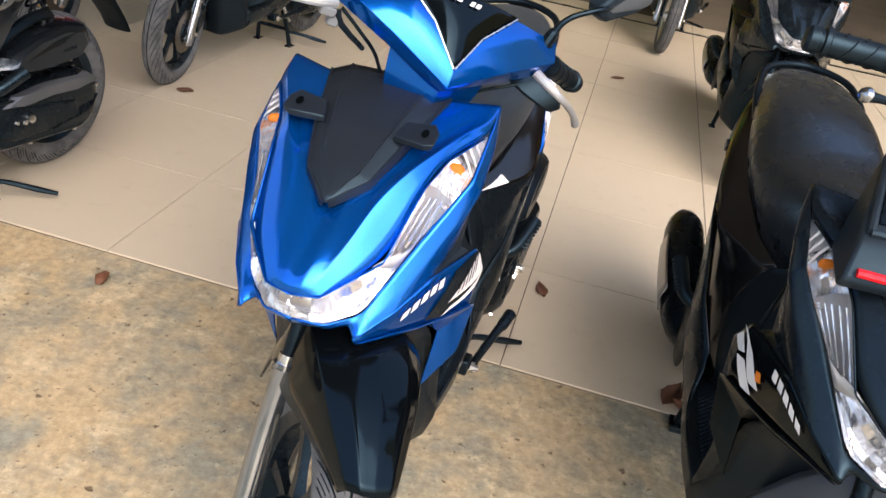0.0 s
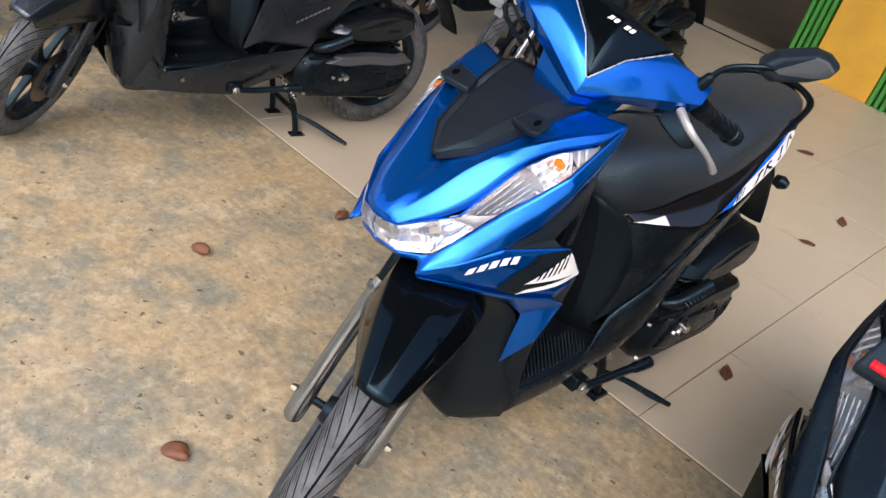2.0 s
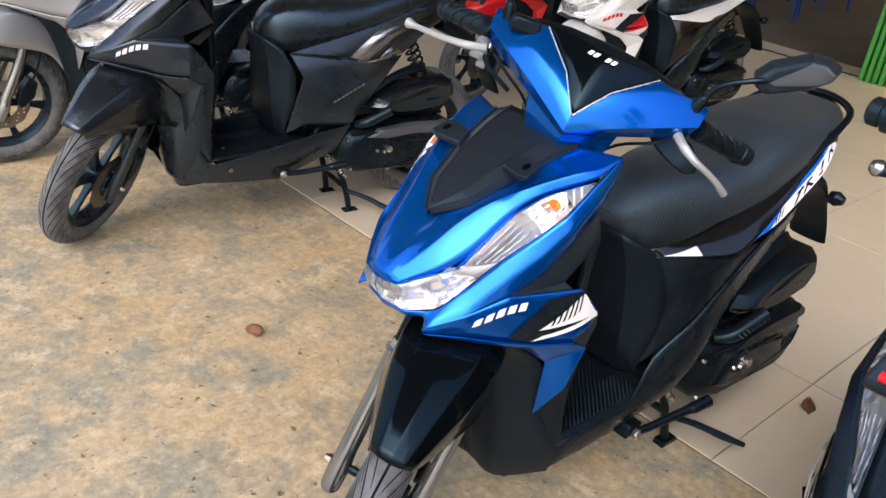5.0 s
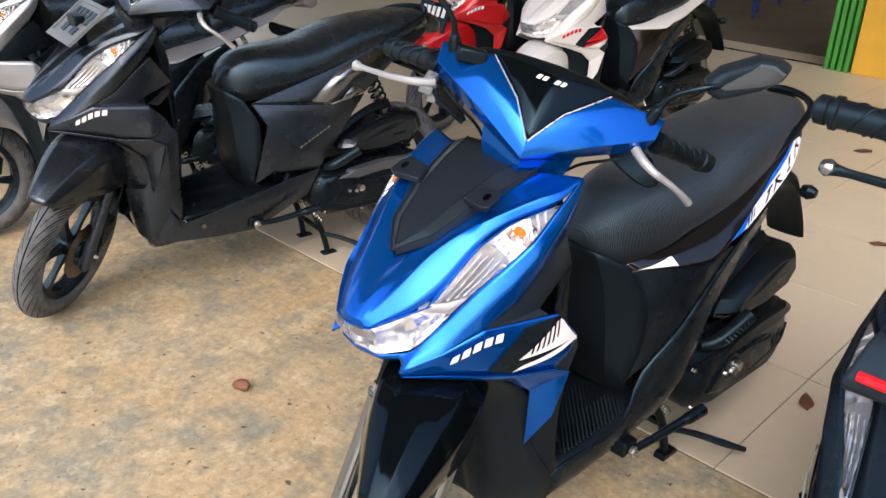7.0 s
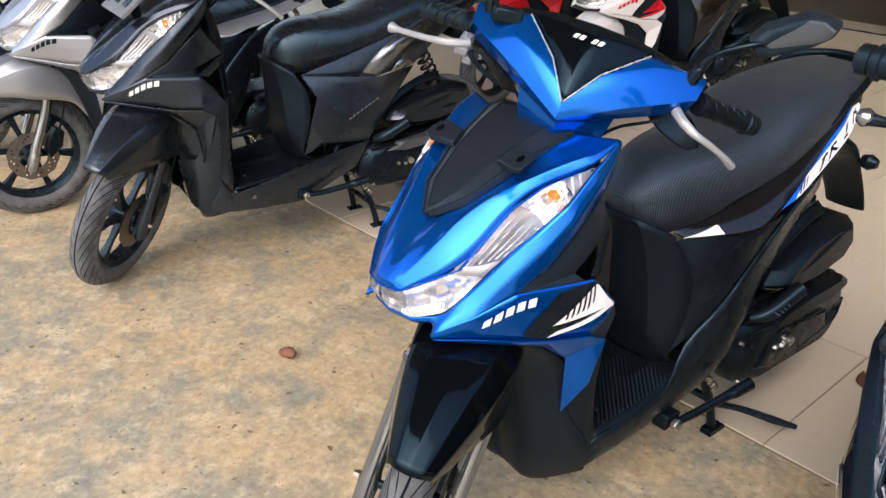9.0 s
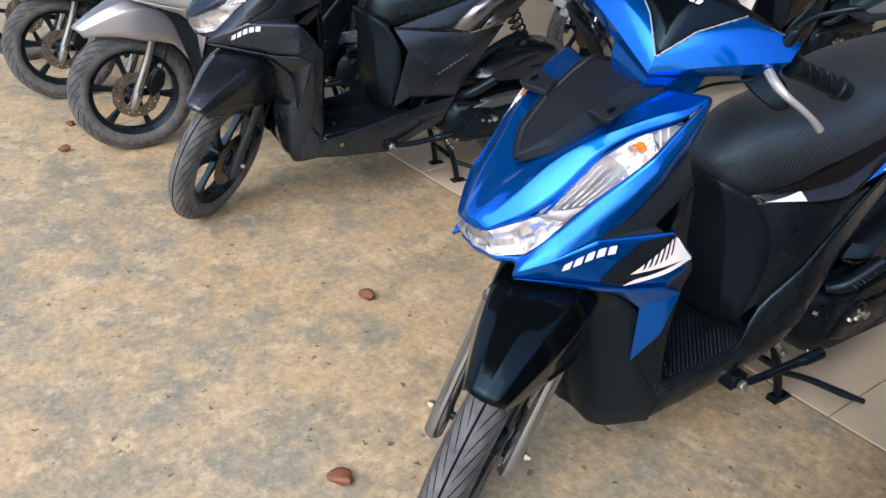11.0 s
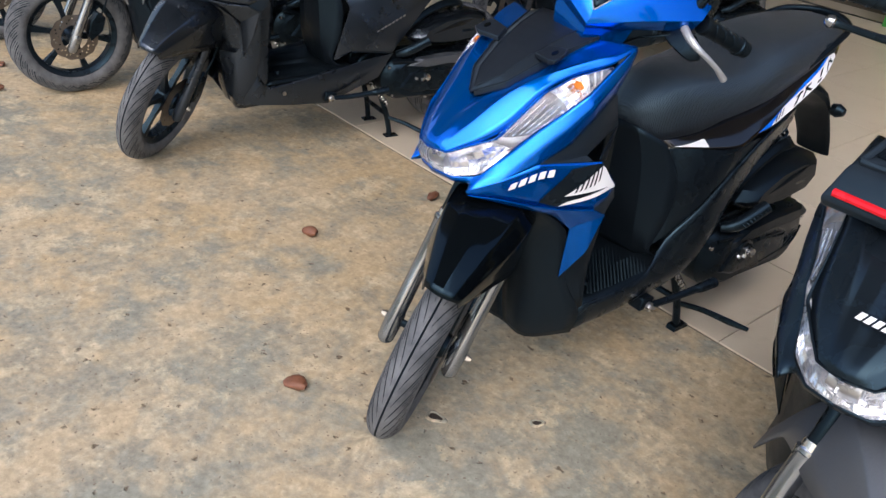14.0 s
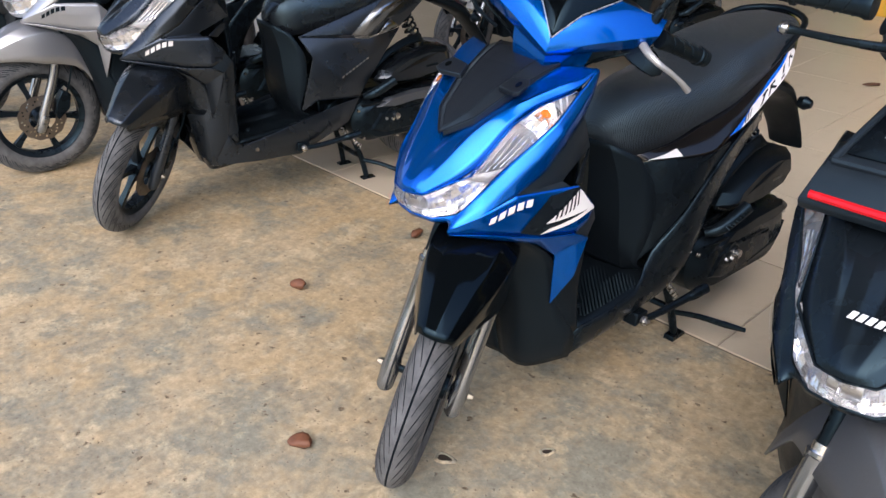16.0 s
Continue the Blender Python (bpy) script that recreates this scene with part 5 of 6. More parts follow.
def seat_unit(add, m, opts):
    secs = []
    for y, half, z0, z1 in ((0.552, 0.024, 0.640, 0.690), (0.562, 0.050, 0.634, 0.722), (0.592, 0.078, 0.634, 0.762), (0.640, 0.098, 0.640, 0.789), (0.710, 0.120, 0.656, 0.800), (0.80, 0.137, 0.680, 0.803), (0.89, 0.146, 0.706, 0.816), (0.96, 0.148, 0.722, 0.840), (1.04, 0.144, 0.746, 0.860), (1.15, 0.132, 0.778, 0.872), (1.27, 0.110, 0.806, 0.877), (1.35, 0.080, 0.828, 0.874), (1.38, 0.04, 0.842, 0.866)):
        ring = []
        for a, b in ((-0.96, 0.0), (-1.0, 0.30), (-0.95, 0.60), (-0.80, 0.84), (-0.70, 0.91), (-0.38, 0.985), (0, 1.0), (0.38, 0.985), (0.70, 0.91), (0.80, 0.84), (0.95, 0.60), (1.0, 0.30), (0.96, 0.0), (0.5, -0.06), (0, -0.08), (-0.5, -0.06)):
            ring.append((a * half, y + 0.02 * (1 - b), z0 + (z1 - z0) * b))
        secs.append(ring)
    seat = add("seat", "seat", lambda: loft(secs, 5), m["seat"], label=m["seat_label"], angle=80)
    rail = add("rail", "grab_rail", lambda: tube([(-0.130, 1.12, 0.785), (-0.126, 1.24, 0.835), (-0.098, 1.345, 0.868), (0, 1.400, 0.878), (0.098, 1.345, 0.868), (0.126, 1.24, 0.835), (0.130, 1.12, 0.785)], [0.008, 0.009, 0.009, 0.009, 0.009, 0.009, 0.008], 12), m["rail"], label="dark grab rail")
    for s in (1, -1):
        add(f"railcover{s}", "rail_cover", lambda: facets(side([(0.126, 1.150, 0.786), (0.136, 1.236, 0.816), (0.124, 1.262, 0.846), (0.120, 1.200, 0.834)], s), [(0, 1, 2, 3)]), GREY_PLASTIC, rail, "dark grey rail cover", solid=0.006, bevel=0.003)
    add("tail_top", "tail_cover", lambda: loft([oval((0, 0.83), 0.085, 0.03, 1.30), oval((0, 0.83), 0.065, 0.045, 1.38), oval((0, 0.81), 0.045, 0.035, 1.45), oval((0, 0.805), 0.02, 0.02, 1.48)], 3), m["tail"])
    if opts.get("tail_lamp", True):
        add("tail_lamp", "tail_lamp", lambda: loft([oval((0, 0.745), 0.045, 0.024, 1.34), oval((0, 0.750), 0.042, 0.024, 1.38), oval((0, 0.755), 0.028, 0.016, 1.40)], 3), RED_LENS, label="red tail lamp")


def rear_end(add, m, opts):
    wheel = add("r_rim", "rear_wheel", lambda: rim_mesh(REAR, 0.07, 0.06), m["wheel"], label="cast alloy rear wheel")
    for k in range(6):
        add(f"r_spoke{k}", "spoke", lambda: spoke_mesh(REAR, k), m["wheel"], wheel)
    add("r_tyre", "tyre", lambda: tyre_mesh(REAR, 0.258, 0.046, 0.176), RUBBER, wheel, "grooved black tyre")
    add("r_groove", "tread_groove", lambda: tyre_mesh(REAR, 0.258, 0.046, 0.176, True), GROOVE_SHADE, wheel, "clean dark tread grooves")
    guard = add("mudguard", "rear_mudguard", lambda: loft([oval((0, 0.70), 0.06, 0.025, 1.28), oval((0, 0.64), 0.075, 0.03, 1.42), oval((0, 0.56), 0.066, 0.02, 1.50), oval((0, 0.47), 0.060, 0.012, 1.57), oval((0, 0.415), 0.058, 0.008, 1.60)], 3), MATTE_BLACK, label="black plastic rear mudguard flap")
    for s in (1, -1):
        add(f"rsignal{s}", "rear_signal", lambda: moved(lathe([(-0.02, 0.0), (-0.02, 0.017), (0.0, 0.022), (0.02, 0.012), (0.022, 0.0)], (0, 0, 0), 12), Matrix.Translation((s * 0.095, 1.47, 0.60))), BLACK_METAL, guard)
    cvt = add("cvt", "belt_cover", lambda: puffed(capsule(0.905, 0.280, 0.088, 1.225, 0.283, 0.100, 14), 0.085, 0.186, 0.80, 0.035), m["cvt"], label="cast belt drive cover", angle=28)
    add("cvt2", "cover_ridge", lambda: puffed([(0.90, 0.335), (0.96, 0.362), (1.10, 0.372), (1.26, 0.372), (1.30, 0.345), (1.22, 0.330), (1.10, 0.336), (0.98, 0.325)], 0.15, 0.194, 0.82, 0.014), m.get("ridge", m["airbox"]), cvt, angle=28)
    add("cvt3", "cover_plate", lambda: puffed([(0.88, 0.250), (0.93, 0.310), (1.06, 0.318), (1.20, 0.300), (1.22, 0.250), (1.10, 0.228), (0.95, 0.225)], 0.17, 0.193, 0.86, 0.008), m["cvt"], cvt, angle=28)
    for k in range(4):
        add(f"cvtfin{k}", "cover_fin", lambda: tube([(0.186, 1.10 + 0.03 * k, 0.225 + 0.004 * k), (0.190, 1.16 + 0.03 * k, 0.245 + 0.004 * k), (0.180, 1.22 + 0.025 * k, 0.275 + 0.006 * k)], 0.0035, 6, 3), m["cvt"], cvt)
    for k in range(3):
        add(f"cvtrib{k}", "cover_rib", lambda: tube([(0.180 - 0.004 * k, 0.850 + 0.05 * k, 0.352 - 0.046 * k), (0.188, 0.98 + 0.03 * k, 0.350 - 0.040 * k), (0.186, 1.14 + 0.02 * k, 0.344 - 0.040 * k), (0.178 - 0.004 * k, 1.25, 0.325 - 0.035 * k)], 0.004, 6, 3), m["airbox"], cvt)
    add("cvtring", "cover_ring", lambda: moved(lathe([(0.0, 0.034), (0.008, 0.034), (0.009, 0.028), (0.002, 0.026), (0.002, 0.0)], (0, 0, 0), 20), Matrix.Translation((0.186, 0.985, 0.292))), m["cvt"], cvt, "raised ring round the kick shaft")
    for k, (y, z) in enumerate(((0.84, 0.33), (0.86, 0.215), (0.955, 0.285), (0.985, 0.278), (1.02, 0.198), (1.2, 0.195), (1.30, 0.32))):
        add(f"cvtbolt{k}", "bolt", lambda: moved(lathe([(0, 0), (0, 0.0075), (0.008, 0.006), (0.008, 0)], (0, 0, 0), 6), Matrix.Translation((0.192 if 0.93 < y < 1.0 else 0.168, y, z))), STEEL, cvt)
    add("cvtmark", "badge", lambda: flat([(0.1885, 1.150, 0.455), (0.1885, 1.212, 0.460), (0.1885, 1.212, 0.476), (0.1885, 1.150, 0.471)], -0.001), ALLOY, cvt, "small outlined badge")
    add("cvtmark_in", "badge", lambda: flat([(0.1895, 1.153, 0.458), (0.1895, 1.209, 0.463), (0.1895, 1.209, 0.473), (0.1895, 1.153, 0.468)], -0.001), BLACK_METAL, cvt, "dark badge field")
    add("kick_boss", "kick_shaft", lambda: moved(lathe([(0, 0), (0, 0.014), (0.03, 0.012), (0.034, 0)], (0, 0, 0), 12), Matrix.Translation((0.180, 1.00, 0.290))), STEEL, cvt)
    box = add("airbox", "air_cleaner", lambda: puffed([(0.93, 0.438), (0.955, 0.470), (1.06, 0.515), (1.19, 0.535), (1.285, 0.520), (1.305, 0.470), (1.26, 0.428), (1.11, 0.408), (0.99, 0.412)], 0.07, 0.188, 0.74, 0.04), m["airbox"], label="black plastic air cleaner box", angle=28)
    add("air_seam", "seam", lambda: tube([(0.150, 0.925, 0.436), (0.150, 1.00, 0.407), (0.150, 1.11, 0.403), (0.150, 1.265, 0.424)], 0.004, 6, 3), BLACK_METAL, box)
    add("arch", "inner_mudguard", lambda: patch([[(0.150, 0.930, 0.470), (0.135, 0.925, 0.490)], [(0.152, 1.000, 0.520), (0.135, 0.996, 0.540)], [(0.152, 1.090, 0.556), (0.130, 1.088, 0.576)], [(0.148, 1.165, 0.560), (0.120, 1.168, 0.582)]], 3, 3), MATTE_BLACK, label="black inner mudguard edge", solid=0.012)
    for k in range(3):
        add(f"airfin{k}", "air_cleaner_fin", lambda: tube([(0.184, 1.00 + 0.03 * k, 0.452 + 0.012 * k), (0.190, 1.08 + 0.03 * k, 0.475 + 0.012 * k), (0.186, 1.17 + 0.02 * k, 0.492 + 0.009 * k)], 0.0025, 6, 3), m["airbox"], box)
    add("crank_arm", "engine_link", lambda: tube([(0.12, 0.90, 0.37), (0.135, 1.02, 0.395), (0.13, 1.16, 0.400), (0.12, 1.27, 0.385)], 0.007, 8, 3), BLACK_METAL)
    engine = add("engine", "engine", lambda: merge(slab(capsule(0.82, 0.30, 0.075, 1.05, 0.30, 0.085), -0.12, 0.08), block(-0.06, 0.06, 0.72, 0.84, 0.26, 0.37)), BLACK_METAL, bevel=0.012, label="engine casing")
    add("fan", "fan_cowl", lambda: moved(lathe([(-0.03, 0.095), (-0.035, 0.08), (-0.035, 0.02), (-0.03, 0.0)], (-0.13, 0.90, 0.30), 20), Matrix.Identity(4)), MATTE_BLACK, engine)
    shock = add("shock", "rear_shock", lambda: tube([(0.098, 1.260, 0.36), (0.088, 1.09, 0.70)], 0.011, 10, 1), STEEL)
    add("spring", "shock_spring", lambda: coil((0.096, 1.22, 0.44), (0.090, 1.115, 0.65), 0.026, 9, 0.0048), BLACK_METAL, shock, "black coil spring")
    muffler = add("muffler", "exhaust", lambda: loft([side(oval((0.13, 0.235), 0.028, 0.028, 0.93), -1), side(oval((0.15, 0.26), 0.052, 0.055, 1.02), -1), side(oval((0.155, 0.29), 0.058, 0.062, 1.20), -1), side(oval((0.155, 0.325), 0.056, 0.060, 1.40), -1), side(oval((0.155, 0.34), 0.035, 0.038, 1.47), -1)], 4), BLACK_METAL, label="black exhaust silencer")
    add("shield_ex", "heat_shield", lambda: patch([[(-0.212, 1.06, 0.245), (-0.219, 1.06, 0.28), (-0.208, 1.06, 0.318)], [(-0.215, 1.18, 0.258), (-0.222, 1.18, 0.29), (-0.212, 1.18, 0.335)], [(-0.212, 1.32, 0.28), (-0.22, 1.32, 0.312), (-0.21, 1.32, 0.355)]], 4, 4), m.get("heat", ALLOY), muffler, "heat shield", solid=0.004)
    for s in (1, -1):
        peg = add(f"peg{s}", "pillion_peg", lambda: tube(side([(0.160, 0.875, 0.380), (0.190, 0.905, 0.396), (0.212, 0.985, 0.442)], s), [0.012, 0.018, 0.019], 12, 3), GRIP, label="folded ribbed pillion footrest")
        add(f"pegribs{s}", "peg_ribs", lambda: merge(*[tube(side([(0.186 + 0.0024 * k, 0.900 + 0.0105 * k, 0.409 + 0.0055 * k), (0.216 + 0.0022 * k, 0.902 + 0.0095 * k, 0.400 + 0.0055 * k)], s), 0.003, 6, 1) for k in range(8)]), GRIP, peg)


def stands(add, m, opts):
    stand = add("cstand", "centre_stand", lambda: merge(
        tube([(0.07, 0.86, 0.20), (0.085, 0.895, 0.10), (0.095, 0.912, 0.012)], 0.0115, 10, 2), tube([(-0.07, 0.86, 0.20), (-0.085, 0.895, 0.10), (-0.095, 0.912, 0.012)], 0.0115, 10, 2),
        tube([(-0.085, 0.895, 0.10), (0.085, 0.895, 0.10)], 0.010, 8, 1)), BLACK_METAL, label="black steel centre stand")
    for s in (1, -1):
        add(f"foot{s}", "stand_foot", lambda: slab([(0.885, 0.0), (0.95, 0.0), (0.945, 0.012), (0.89, 0.014)], s * 0.080, s * 0.112), BLACK_METAL, stand)
    add("tread", "foot_lever", lambda: tube([(0.09, 0.90, 0.088), (0.140, 0.955, 0.074), (0.205, 1.005, 0.054), (0.250, 1.041, 0.041)], [0.008, 0.009, 0.0105, 0.007], 8, 3), BLACK_METAL, stand)
    add("stand_spring", "spring", lambda: coil((0.10, 0.80, 0.245), (0.10, 0.885, 0.15), 0.008, 9, 0.002), STEEL, stand)
    if opts.get("side_stand", True):
        prop = add("sstand", "side_stand", lambda: tube([(0.186, 0.588, 0.236), (0.195, 0.66, 0.238), (0.210, 0.745, 0.250), (0.216, 0.765, 0.254), (0.224, 0.812, 0.262)], [0.009, 0.010, 0.011, 0.014, 0.015], 10, 3), BLACK_METAL, label="folded side stand")
        add("spivot", "pivot_bolt", lambda: moved(lathe([(0, 0), (0, 0.013), (0.008, 0.013), (0.008, 0.008), (0.018, 0.008), (0.018, 0)], (0, 0, 0), 8), Matrix.Translation((0.186, 0.588, 0.236))), STEEL, prop)
        add("sbracket", "stand_bracket", lambda: slab([(0.565, 0.222), (0.60, 0.225), (0.62, 0.25), (0.57, 0.258)], 0.14, 0.182), BLACK_METAL, prop, bevel=0.004)


def scooter(label, x, y, yaw, steer, m, group="parked scooters", **opts):
    """One parked scooter; its front wheel stands at x, y and its tail points along +y turned by yaw degrees."""
    thing = new("scooter")
    tagged(thing, label, "scooter", group)
    thing.matrix_basis = pose(x, y, 0, 0, 0, yaw)
    add, turn = Key(thing), steering(steer)
    base = dict(wheel=WHEEL_BLACK, fork=FORK, fender_label="painted front fender", dash=PIANO_BLACK, lever_mount=SILVER_PLASTIC, badge=DECAL_WHITE, wedge=GREY_PLASTIC, lower=GLOSS_BLACK, tail=GLOSS_BLACK, seat=SEAT_PLAIN, seat_label="black vinyl seat", rail=MATTE_BLACK, cvt=BLACK_METAL, airbox=MATTE_BLACK, plate=GREY_PLASTIC, plate_rim=ALLOY, plate_ink=ALLOY)
    base.update(m)
    front_wheel(add, turn, base)
    fender(add, turn, base)
    handlebar(add, turn, base)
    front_body(add, base, opts)
    if opts.get("sharp"):
        sharp_body(add, base, opts)
    else:
        mid_body(add, base, opts)
    seat_unit(add, base, opts)
    rear_end(add, base, opts)
    stands(add, base, opts)
    return thing


scooter("bright metallic blue and black scooter on its centre stand", -0.008, 0.114, -2.4, 35, dict(
    body=BLUE, wing=BLUE, fender=PIANO_BLACK, fender_label="gloss black front fender", lower=SATIN_BLACK, stripe=DECAL_WHITE, tail_stripe=DECAL_BLUE, tail_marks=True, tag=DECAL_WHITE, seat=SEAT_RIB, seat_label="black ribbed vinyl seat"), visor="screen")
scooter("matte black scooter with silver-grey side stripes and bare plate holder", -1.642, 0.247, -8.6, 45, dict(
    body=SATIN_METAL, wing=SLATE, fender=SATIN_METAL, fender_label="satin black front fender", wedge=SLATE, side_mark=ALLOY, shield=SATIN_METAL, lower=SLATE, tail=SATIN_METAL, tail_band=BAND_SILVER, dash=SATIN_BLACK, cvt=BLACK_METAL, airbox=SATIN_METAL, ridge=DARK_GREY, plate=SILVER_PLASTIC, plate_rim=SILVER_PLASTIC, plate_ink=DECAL_BLACK, fork=SLATE), visor="plate", framed="open", sharp=True)
scooter("silver and black scooter on its centre stand", -2.40, 0.22, -10, 6, dict(
    body=SILVER, wing=SILVER, fender=SILVER, fender_label="silver front fender", wedge=SATIN_BLACK, lower=SATIN_BLACK, tail=SILVER, badge=DECAL_BLACK, plate=DECAL_BLACK, plate_rim=GREY_PLASTIC, plate_ink=DECAL_WHITE), visor="plate", framed="plate", tail_lamp=False)
scooter("dark grey scooter at the end of the row", -3.2, 0.15, -9, 4, dict(
    body=SLATE, wing=SLATE, fender=SATIN_BLACK, lower=SATIN_BLACK, tail=SLATE, plate=DECAL_BLACK), visor="plate")
scooter("black scooter at the far end of the row", -3.95, 0.15, -9, 4, dict(
    body=SATIN_BLACK, wing=SATIN_BLACK, fender=SATIN_BLACK, lower=SATIN_BLACK, tail=SLATE, plate=DECAL_BLACK), visor="plate")
scooter("gloss black scooter with grey fender and red plate strip", 0.854, 0.112, 1.6, 40, dict(
    body=SATIN_BLACK, wing=PIANO_BLACK, fender=DARK_GREY, fender_label="matte grey front fender", wedge=SATIN_BLACK, emblem=True, grip_shift=(-0.075, 0.020, 0.040), lever_shift=(-0.060, -0.016, 0.036), lever=False, lever_mount=BLACK_METAL, plate=DECAL_BLACK, heat=ALLOY), visor="plate", red_bar=True, both_badges=True, hood_badge=True)
scooter("red scooter with a black number plate", -2.24, 2.57, -5, 10, dict(
    body=RED, wing=RED, fender=RED, fender_label="red front fender", wedge=RED, tail=RED, plate=DECAL_BLACK, plate_rim=DECAL_BLACK, plate_ink=DECAL_WHITE), visor="plate", framed="low")
scooter("white scooter with red stripes and black lower panels", -1.55, 2.47, -5, 10, dict(
    body=WHITE, wing=WHITE, fender=WHITE, fender_label="white front fender", wedge=WHITE, tail=WHITE, badge=DECAL_RED, stripe=DECAL_RED, plate=DECAL_BLACK), visor="plate")

scooter("black scooter with a number plate in the second row", 1.03, 2.85, 1.0, 25, dict(
    body=SATIN_BLACK, wing=SATIN_BLACK, fender=SATIN_BLACK, wedge=MATTE_BLACK, plate=DECAL_BLACK), visor="plate")
scooter("cream white scooter with a rounded fender at the back", 0.60, 5.24, -4.0, 8, dict(
    body=CREAM, wing=CREAM, fender=CREAM, fender_label="cream front fender", wedge=CREAM, tail=CREAM, lower=CREAM, wheel=ALLOY, plate=DECAL_BLACK), visor="plate")

def plastic_chair(x, y, turn):
    thing = new("plastic_chair")
    tagged(thing, "blue moulded plastic chair inside the showroom", "chair", "showroom chairs")
    thing.matrix_basis = pose(x, y, 0.008, 0, 0, turn)
    seat = slab([(-0.21, 0.41), (0.21, 0.43), (0.21, 0.45), (-0.21, 0.432)], -0.21, 0.21)
    part("seat", seat, BLUE_CHAIR, thing, bevel=0.008)
    back = patch([[(-0.20, 0.20, 0.44), (0, 0.22, 0.44), (0.20, 0.20, 0.44)], [(-0.21, 0.25, 0.64), (0, 0.28, 0.65), (0.21, 0.25, 0.64)], [(-0.16, 0.29, 0.82), (0, 0.32, 0.84), (0.16, 0.29, 0.82)]], 3, 4)
    part("backrest", back, BLUE_CHAIR, thing, solid=0.008)
    for sx in (-1, 1):
        for sy in (-1, 1):
            part("leg", tube([(sx * 0.185, sy * 0.18, 0.43), (sx * 0.23, sy * 0.23, 0.0)], [0.024, 0.016], 8, 1), BLUE_CHAIR, thing)


plastic_chair(-3.15, 7.85, 20)
plastic_chair(-3.25, 9.1, -15)

# ---- ground and structure ----


def structure(name, bm, mat, label, category, bevel=0.0):
    ob = part(name, bm, mat, None, bevel=bevel)
    return tagged(ob, label, category, kind="structure")


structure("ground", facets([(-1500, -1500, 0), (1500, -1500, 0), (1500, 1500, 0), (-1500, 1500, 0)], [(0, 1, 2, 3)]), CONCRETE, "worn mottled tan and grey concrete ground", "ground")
EDGE_Y = 1.06
structure("floor", block(-9.0, 7.0, EDGE_Y, 12.0, -0.05, 0.004), GROUT, "grey mortar bed of the tiled shop floor", "floor")

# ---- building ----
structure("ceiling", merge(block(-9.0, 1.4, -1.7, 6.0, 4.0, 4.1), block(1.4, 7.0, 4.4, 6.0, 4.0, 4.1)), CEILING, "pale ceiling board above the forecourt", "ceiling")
structure("ceiling_showroom", block(-9.0, 7.0, 6.0, 12.0, 4.6, 4.7), CEILING, "pale ceiling board above the showroom", "ceiling")
structure("wall_east", block(6.0, 6.15, 1.06, 12.0, 0.004, 4.6), YELLOW, "yellow painted side wall", "wall")
structure("wall_north", block(-9.0, 7.0, 11.0, 11.2, 0.004, 4.6), OLIVE, "olive back wall of the showroom", "wall")
# Unseen wall added behind the camera; closes the yard and trims low sky light.
structure("wall_south", block(-14.0, 2.0, -14.2, -14.0, 0.0, 2.4), OLIVE, "unseen plain olive wall added behind the camera", "wall")
structure("wall_west", block(-9.0, -8.85, 6.0, 11.0, 0.004, 4.6), OLIVE, "olive side wall of the showroom", "wall")
structure("trim", block(-7.8, 4.6, 6.08, 6.12, 0.004, 0.012), BLACK_METAL, "dark threshold rail across the showroom opening", "threshold")


def gate_pillar():
    thing = new("folding_gate")
    tagged(thing, "green folding metal gate stacked against a yellow pillar", "gate")
    thing.matrix_basis = pose(-1.46, 6.05, 0.004)
    for k, x in enumerate((0.0, 0.05, 0.10, 0.15, 0.72, 0.77, 0.82, 0.87)):
        part("slat", block(x, x + 0.032, -0.06, 0.06, 0.0, 2.8), GREEN, thing, key=None, bevel=0.006)
    return thing


gate_pillar()
structure("pillar", block(-1.26, -0.75, 6.0, 6.4, 0.004, 4.6), YELLOW, "yellow painted pillar", "pillar", bevel=0.01)

# ---- fallen husks and leaves ----


def husk(x, y, z, length, turn, mat, curl=1.0, flat_by=0.72):
    """A dried, split seed husk lying on its side."""
    rng = random.Random(int(1000 * (x * 7 + y * 13 + 99)))
    rows = []
    lean = rng.uniform(0.0, 6.0)
    for i, (t, r) in enumerate(((0.0, 0.02), (0.04, 0.11), (0.14, 0.22), (0.32, 0.31), (0.52, 0.34), (0.72, 0.30), (0.88, 0.22), (0.97, 0.17), (0.98, 0.14), (0.86, 0.12), (0.62, 0.09), (0.58, 0.01))):
        ring = []
        for k in range(14):
            a = 2 * math.pi * k / 14
            w = 1 + 0.20 * math.sin(2 * a + lean) + 0.15 * math.sin(4 * a + 5 * t + lean) + rng.uniform(-0.10, 0.10)
            split = 0.10 * max(0.0, math.cos(a - lean)) * (t > 0.8)
            ring.append((length * (t - 0.5 - split), length * r * w * math.cos(a) + length * 0.10 * curl * math.sin(3 * t), length * r * w * math.sin(a) * flat_by + length * 0.05 * curl * t))
        rows.append(ring)
    low = min(p[2] for r in rows for p in r)
    bm = grid_mesh([[(a, b, c - low) for a, b, c in r] for r in rows], close_v=True)
    ob = part("seed_husk", bm, mat, None, angle=70)
    ob.matrix_basis = pose(x, y, z, 0, 0, turn)
    return tagged(ob, "curled reddish brown dry seed husk on the floor", "seed husk", "fallen husks")


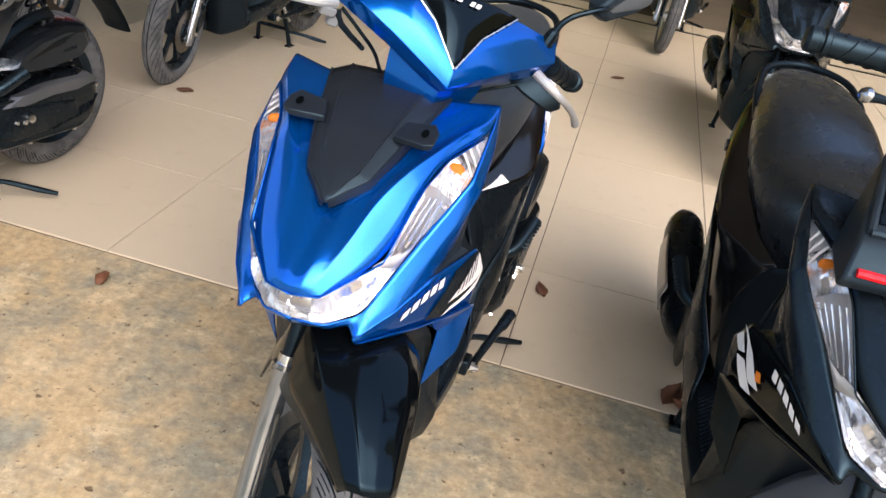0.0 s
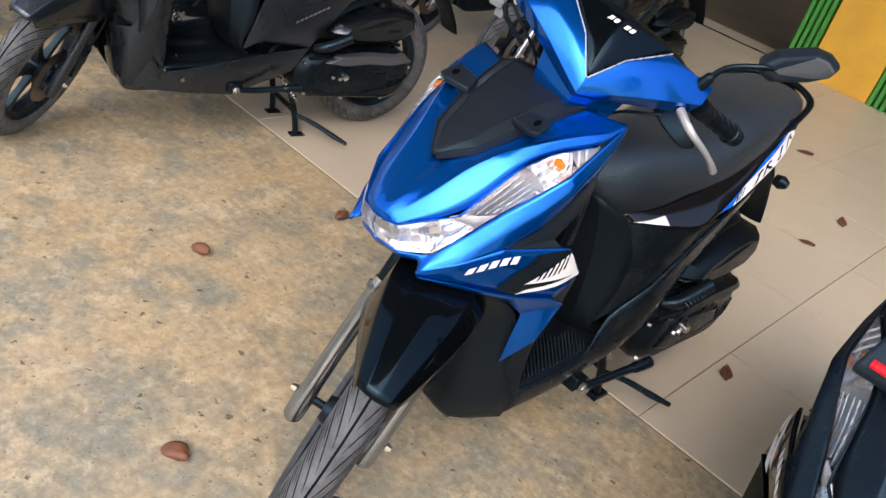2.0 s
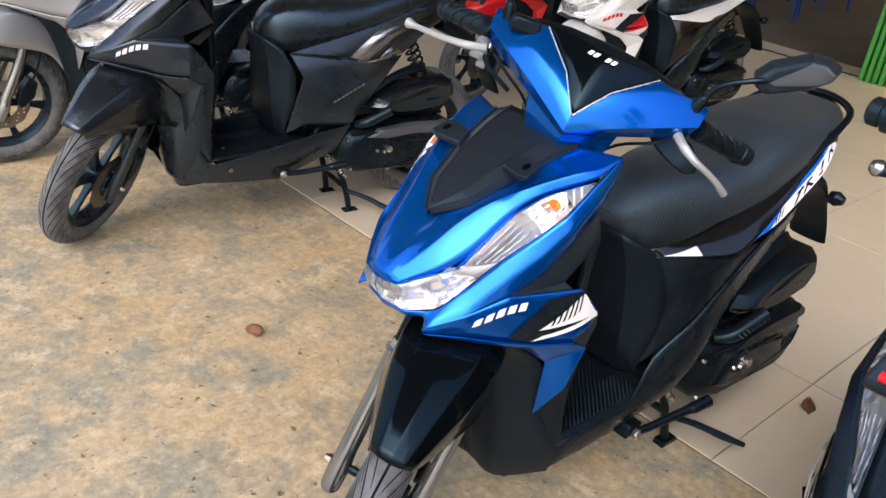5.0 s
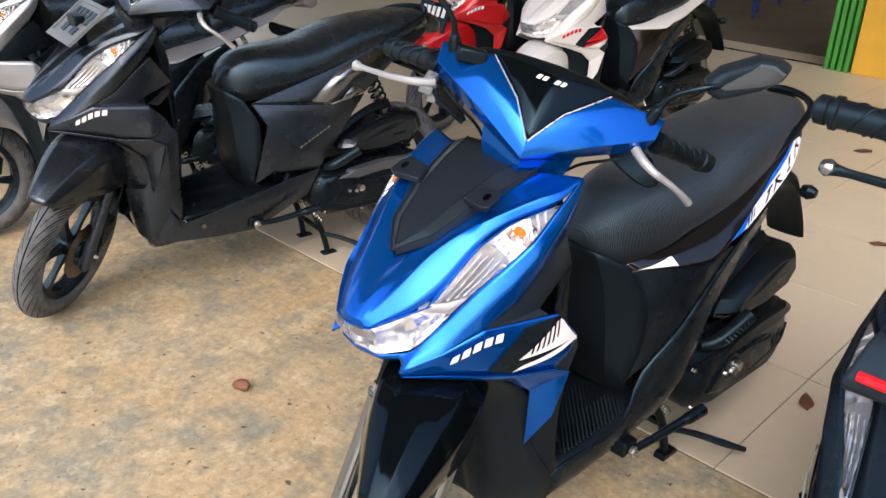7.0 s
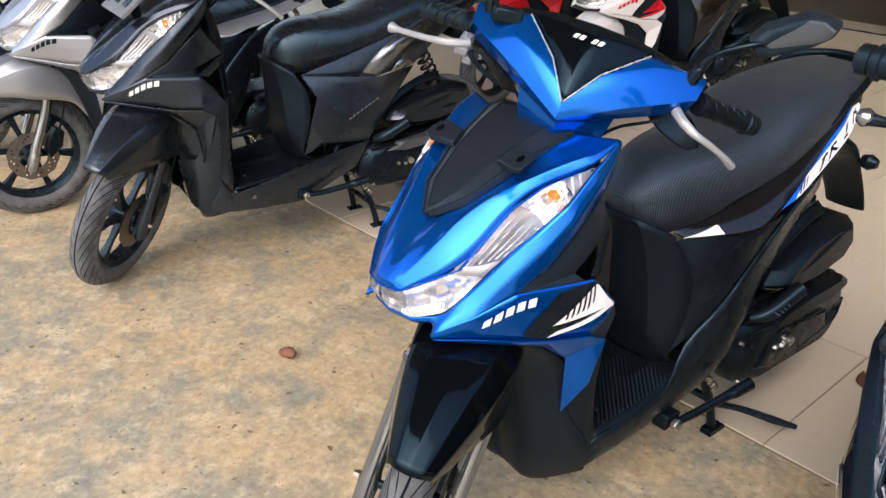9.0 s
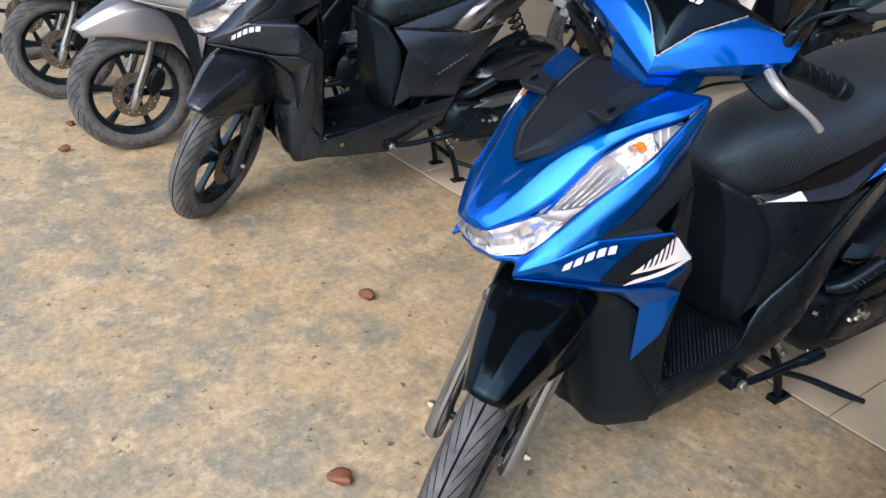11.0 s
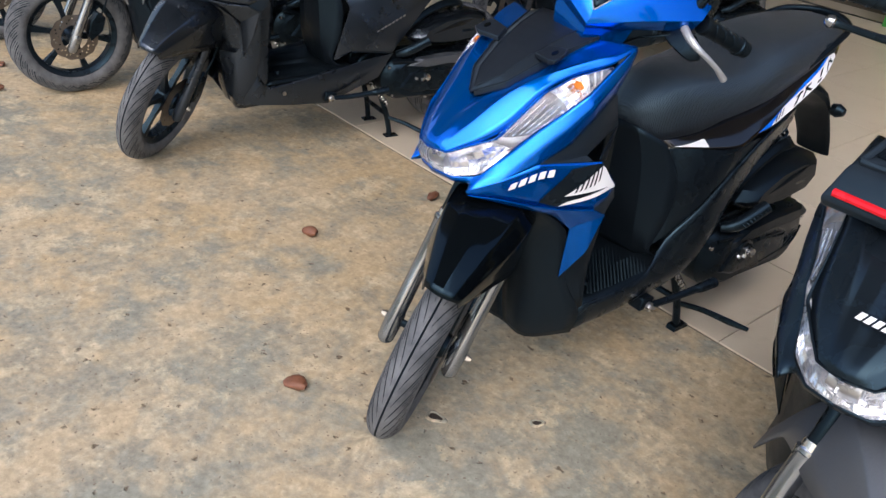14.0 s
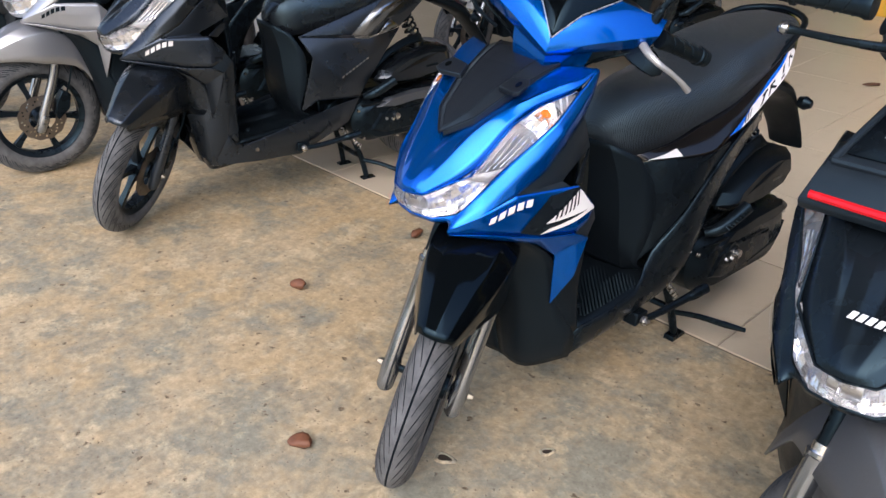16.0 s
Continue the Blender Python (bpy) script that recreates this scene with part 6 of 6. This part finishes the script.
def leaf(x, y, z, length, turn):
    """A small dry leaf, curled along its midrib."""
    rng = random.Random(int(1000 * (x * 3 + y * 5 + 77)))
    rows = []
    bend = rng.uniform(0.5, 1.2)
    for i in range(9):
        t = i / 8
        half = length * 0.34 * math.sin(math.pi * min(0.97, max(0.03, t)) ** 0.85) * (1 + rng.uniform(-0.12, 0.12))
        rows.append([(length * (t - 0.5), half * v, length * (0.16 * bend * v * v * (0.4 + t) + 0.10 * bend * t * t) + 0.001) for v in (-1, -0.66, -0.33, 0, 0.33, 0.66, 1)])
    ob = part("dry_leaf", grid_mesh(rows), DRY_LEAF, None, solid=0.0012, angle=70)
    ob.matrix_basis = pose(x, y, z, 0, 0, turn)
    return tagged(ob, "small curled dark brown dry leaf on the floor", "leaf", "fallen leaves")


for x, y, length, turn in ((-0.246, -0.062, 0.062, 35), (-0.866, 0.384, 0.058, 20), (-0.868, 0.915, 0.055, 100), (-2.517, -0.056, 0.05, 80), (-1.857, -0.594, 0.06, 10), (-2.82, 0.044, 0.045, 30)):
    husk(x, y, 0.0, length, turn, HUSK)
for x, y, length, turn in ((0.297, 1.508, 0.062, 120), (-0.47, 4.074, 0.09, 20), (0.037, 2.842, 0.07, 10), (0.365, 4.27, 0.08, 15), (-1.446, 2.396, 0.08, 0), (0.036, 3.30, 0.07, 120), (0.72, 1.13, 0.09, 60), (0.75, 1.09, 0.07, 150)):
    leaf(x, y, 0.008, length, turn)


def pit(x, y, r, turn):
    """A small hole in the concrete: a raised rim round a disc painted dark as shade."""
    rows = []
    for k in range(20):
        a = 2 * math.pi * k / 20
        w = 1 + 0.14 * math.sin(3 * a + x * 40)
        rows.append([(r * w * q * math.cos(a), 0.62 * r * w * q * math.sin(a), h) for q, h in ((1.35, 0.0005), (1.08, 0.0045), (0.94, 0.0050), (0.84, 0.0012))])
    ob = part("floor_hole", grid_mesh(rows, close_u=True), CONCRETE, None)
    disc = [(0.86 * r * math.cos(2 * math.pi * k / 16), 0.86 * 0.62 * r * math.sin(2 * math.pi * k / 16), 0.001) for k in range(16)]
    part("hole_dirt", facets(disc, [tuple(range(16))]), HOLE_SHADE, ob, "dark damp dirt")
    ob.matrix_basis = pose(x, y, 0.0, 0, 0, turn)
    return tagged(ob, "small round hole with a raised rim in the concrete", "floor hole", "floor holes")


pit(0.03, 0.16, 0.022, 20)
pit(0.187, 0.355, 0.016, 60)

# ---- floor tiles ----
TILE_MESH = {}
slab_floor = bpy.data.objects["floor"]


def tile(x0, x1, y0, y1):
    key = (round(x1 - x0, 3), round(y1 - y0, 3))
    if key not in TILE_MESH:
        w, d, g, h = key[0] / 2, key[1] / 2, 0.0015, 0.004
        bm = facets([(-w + g, -d + g, 0), (w - g, -d + g, 0), (w - g, d - g, 0), (-w + g, d - g, 0), (-w + g + 0.001, -d + g + 0.001, h), (w - g - 0.001, -d + g + 0.001, h), (w - g - 0.001, d - g - 0.001, h), (-w + g + 0.001, d - g - 0.001, h)],
                    [(4, 5, 6, 7), (0, 1, 5, 4), (1, 2, 6, 5), (2, 3, 7, 6), (3, 0, 4, 7)])
        TILE_MESH[key] = bpy.data.meshes.new("tile")
        bm.to_mesh(TILE_MESH[key])
        bm.free()
        TILE_MESH[key].materials.append(TILE)
    ob = new("tile", TILE_MESH[key])
    ob.parent = slab_floor
    ob.location = ((x0 + x1) / 2, (y0 + y1) / 2, 0.004)


rows_y = [EDGE_Y, 1.645] + [1.645 + 0.6 * k for k in range(1, 9)]
for i in range(-14, 11):
    for y0, y1 in zip(rows_y, rows_y[1:]):
        tile(0.248 + 0.6 * (i - 1), 0.248 + 0.6 * i, y0, y1)
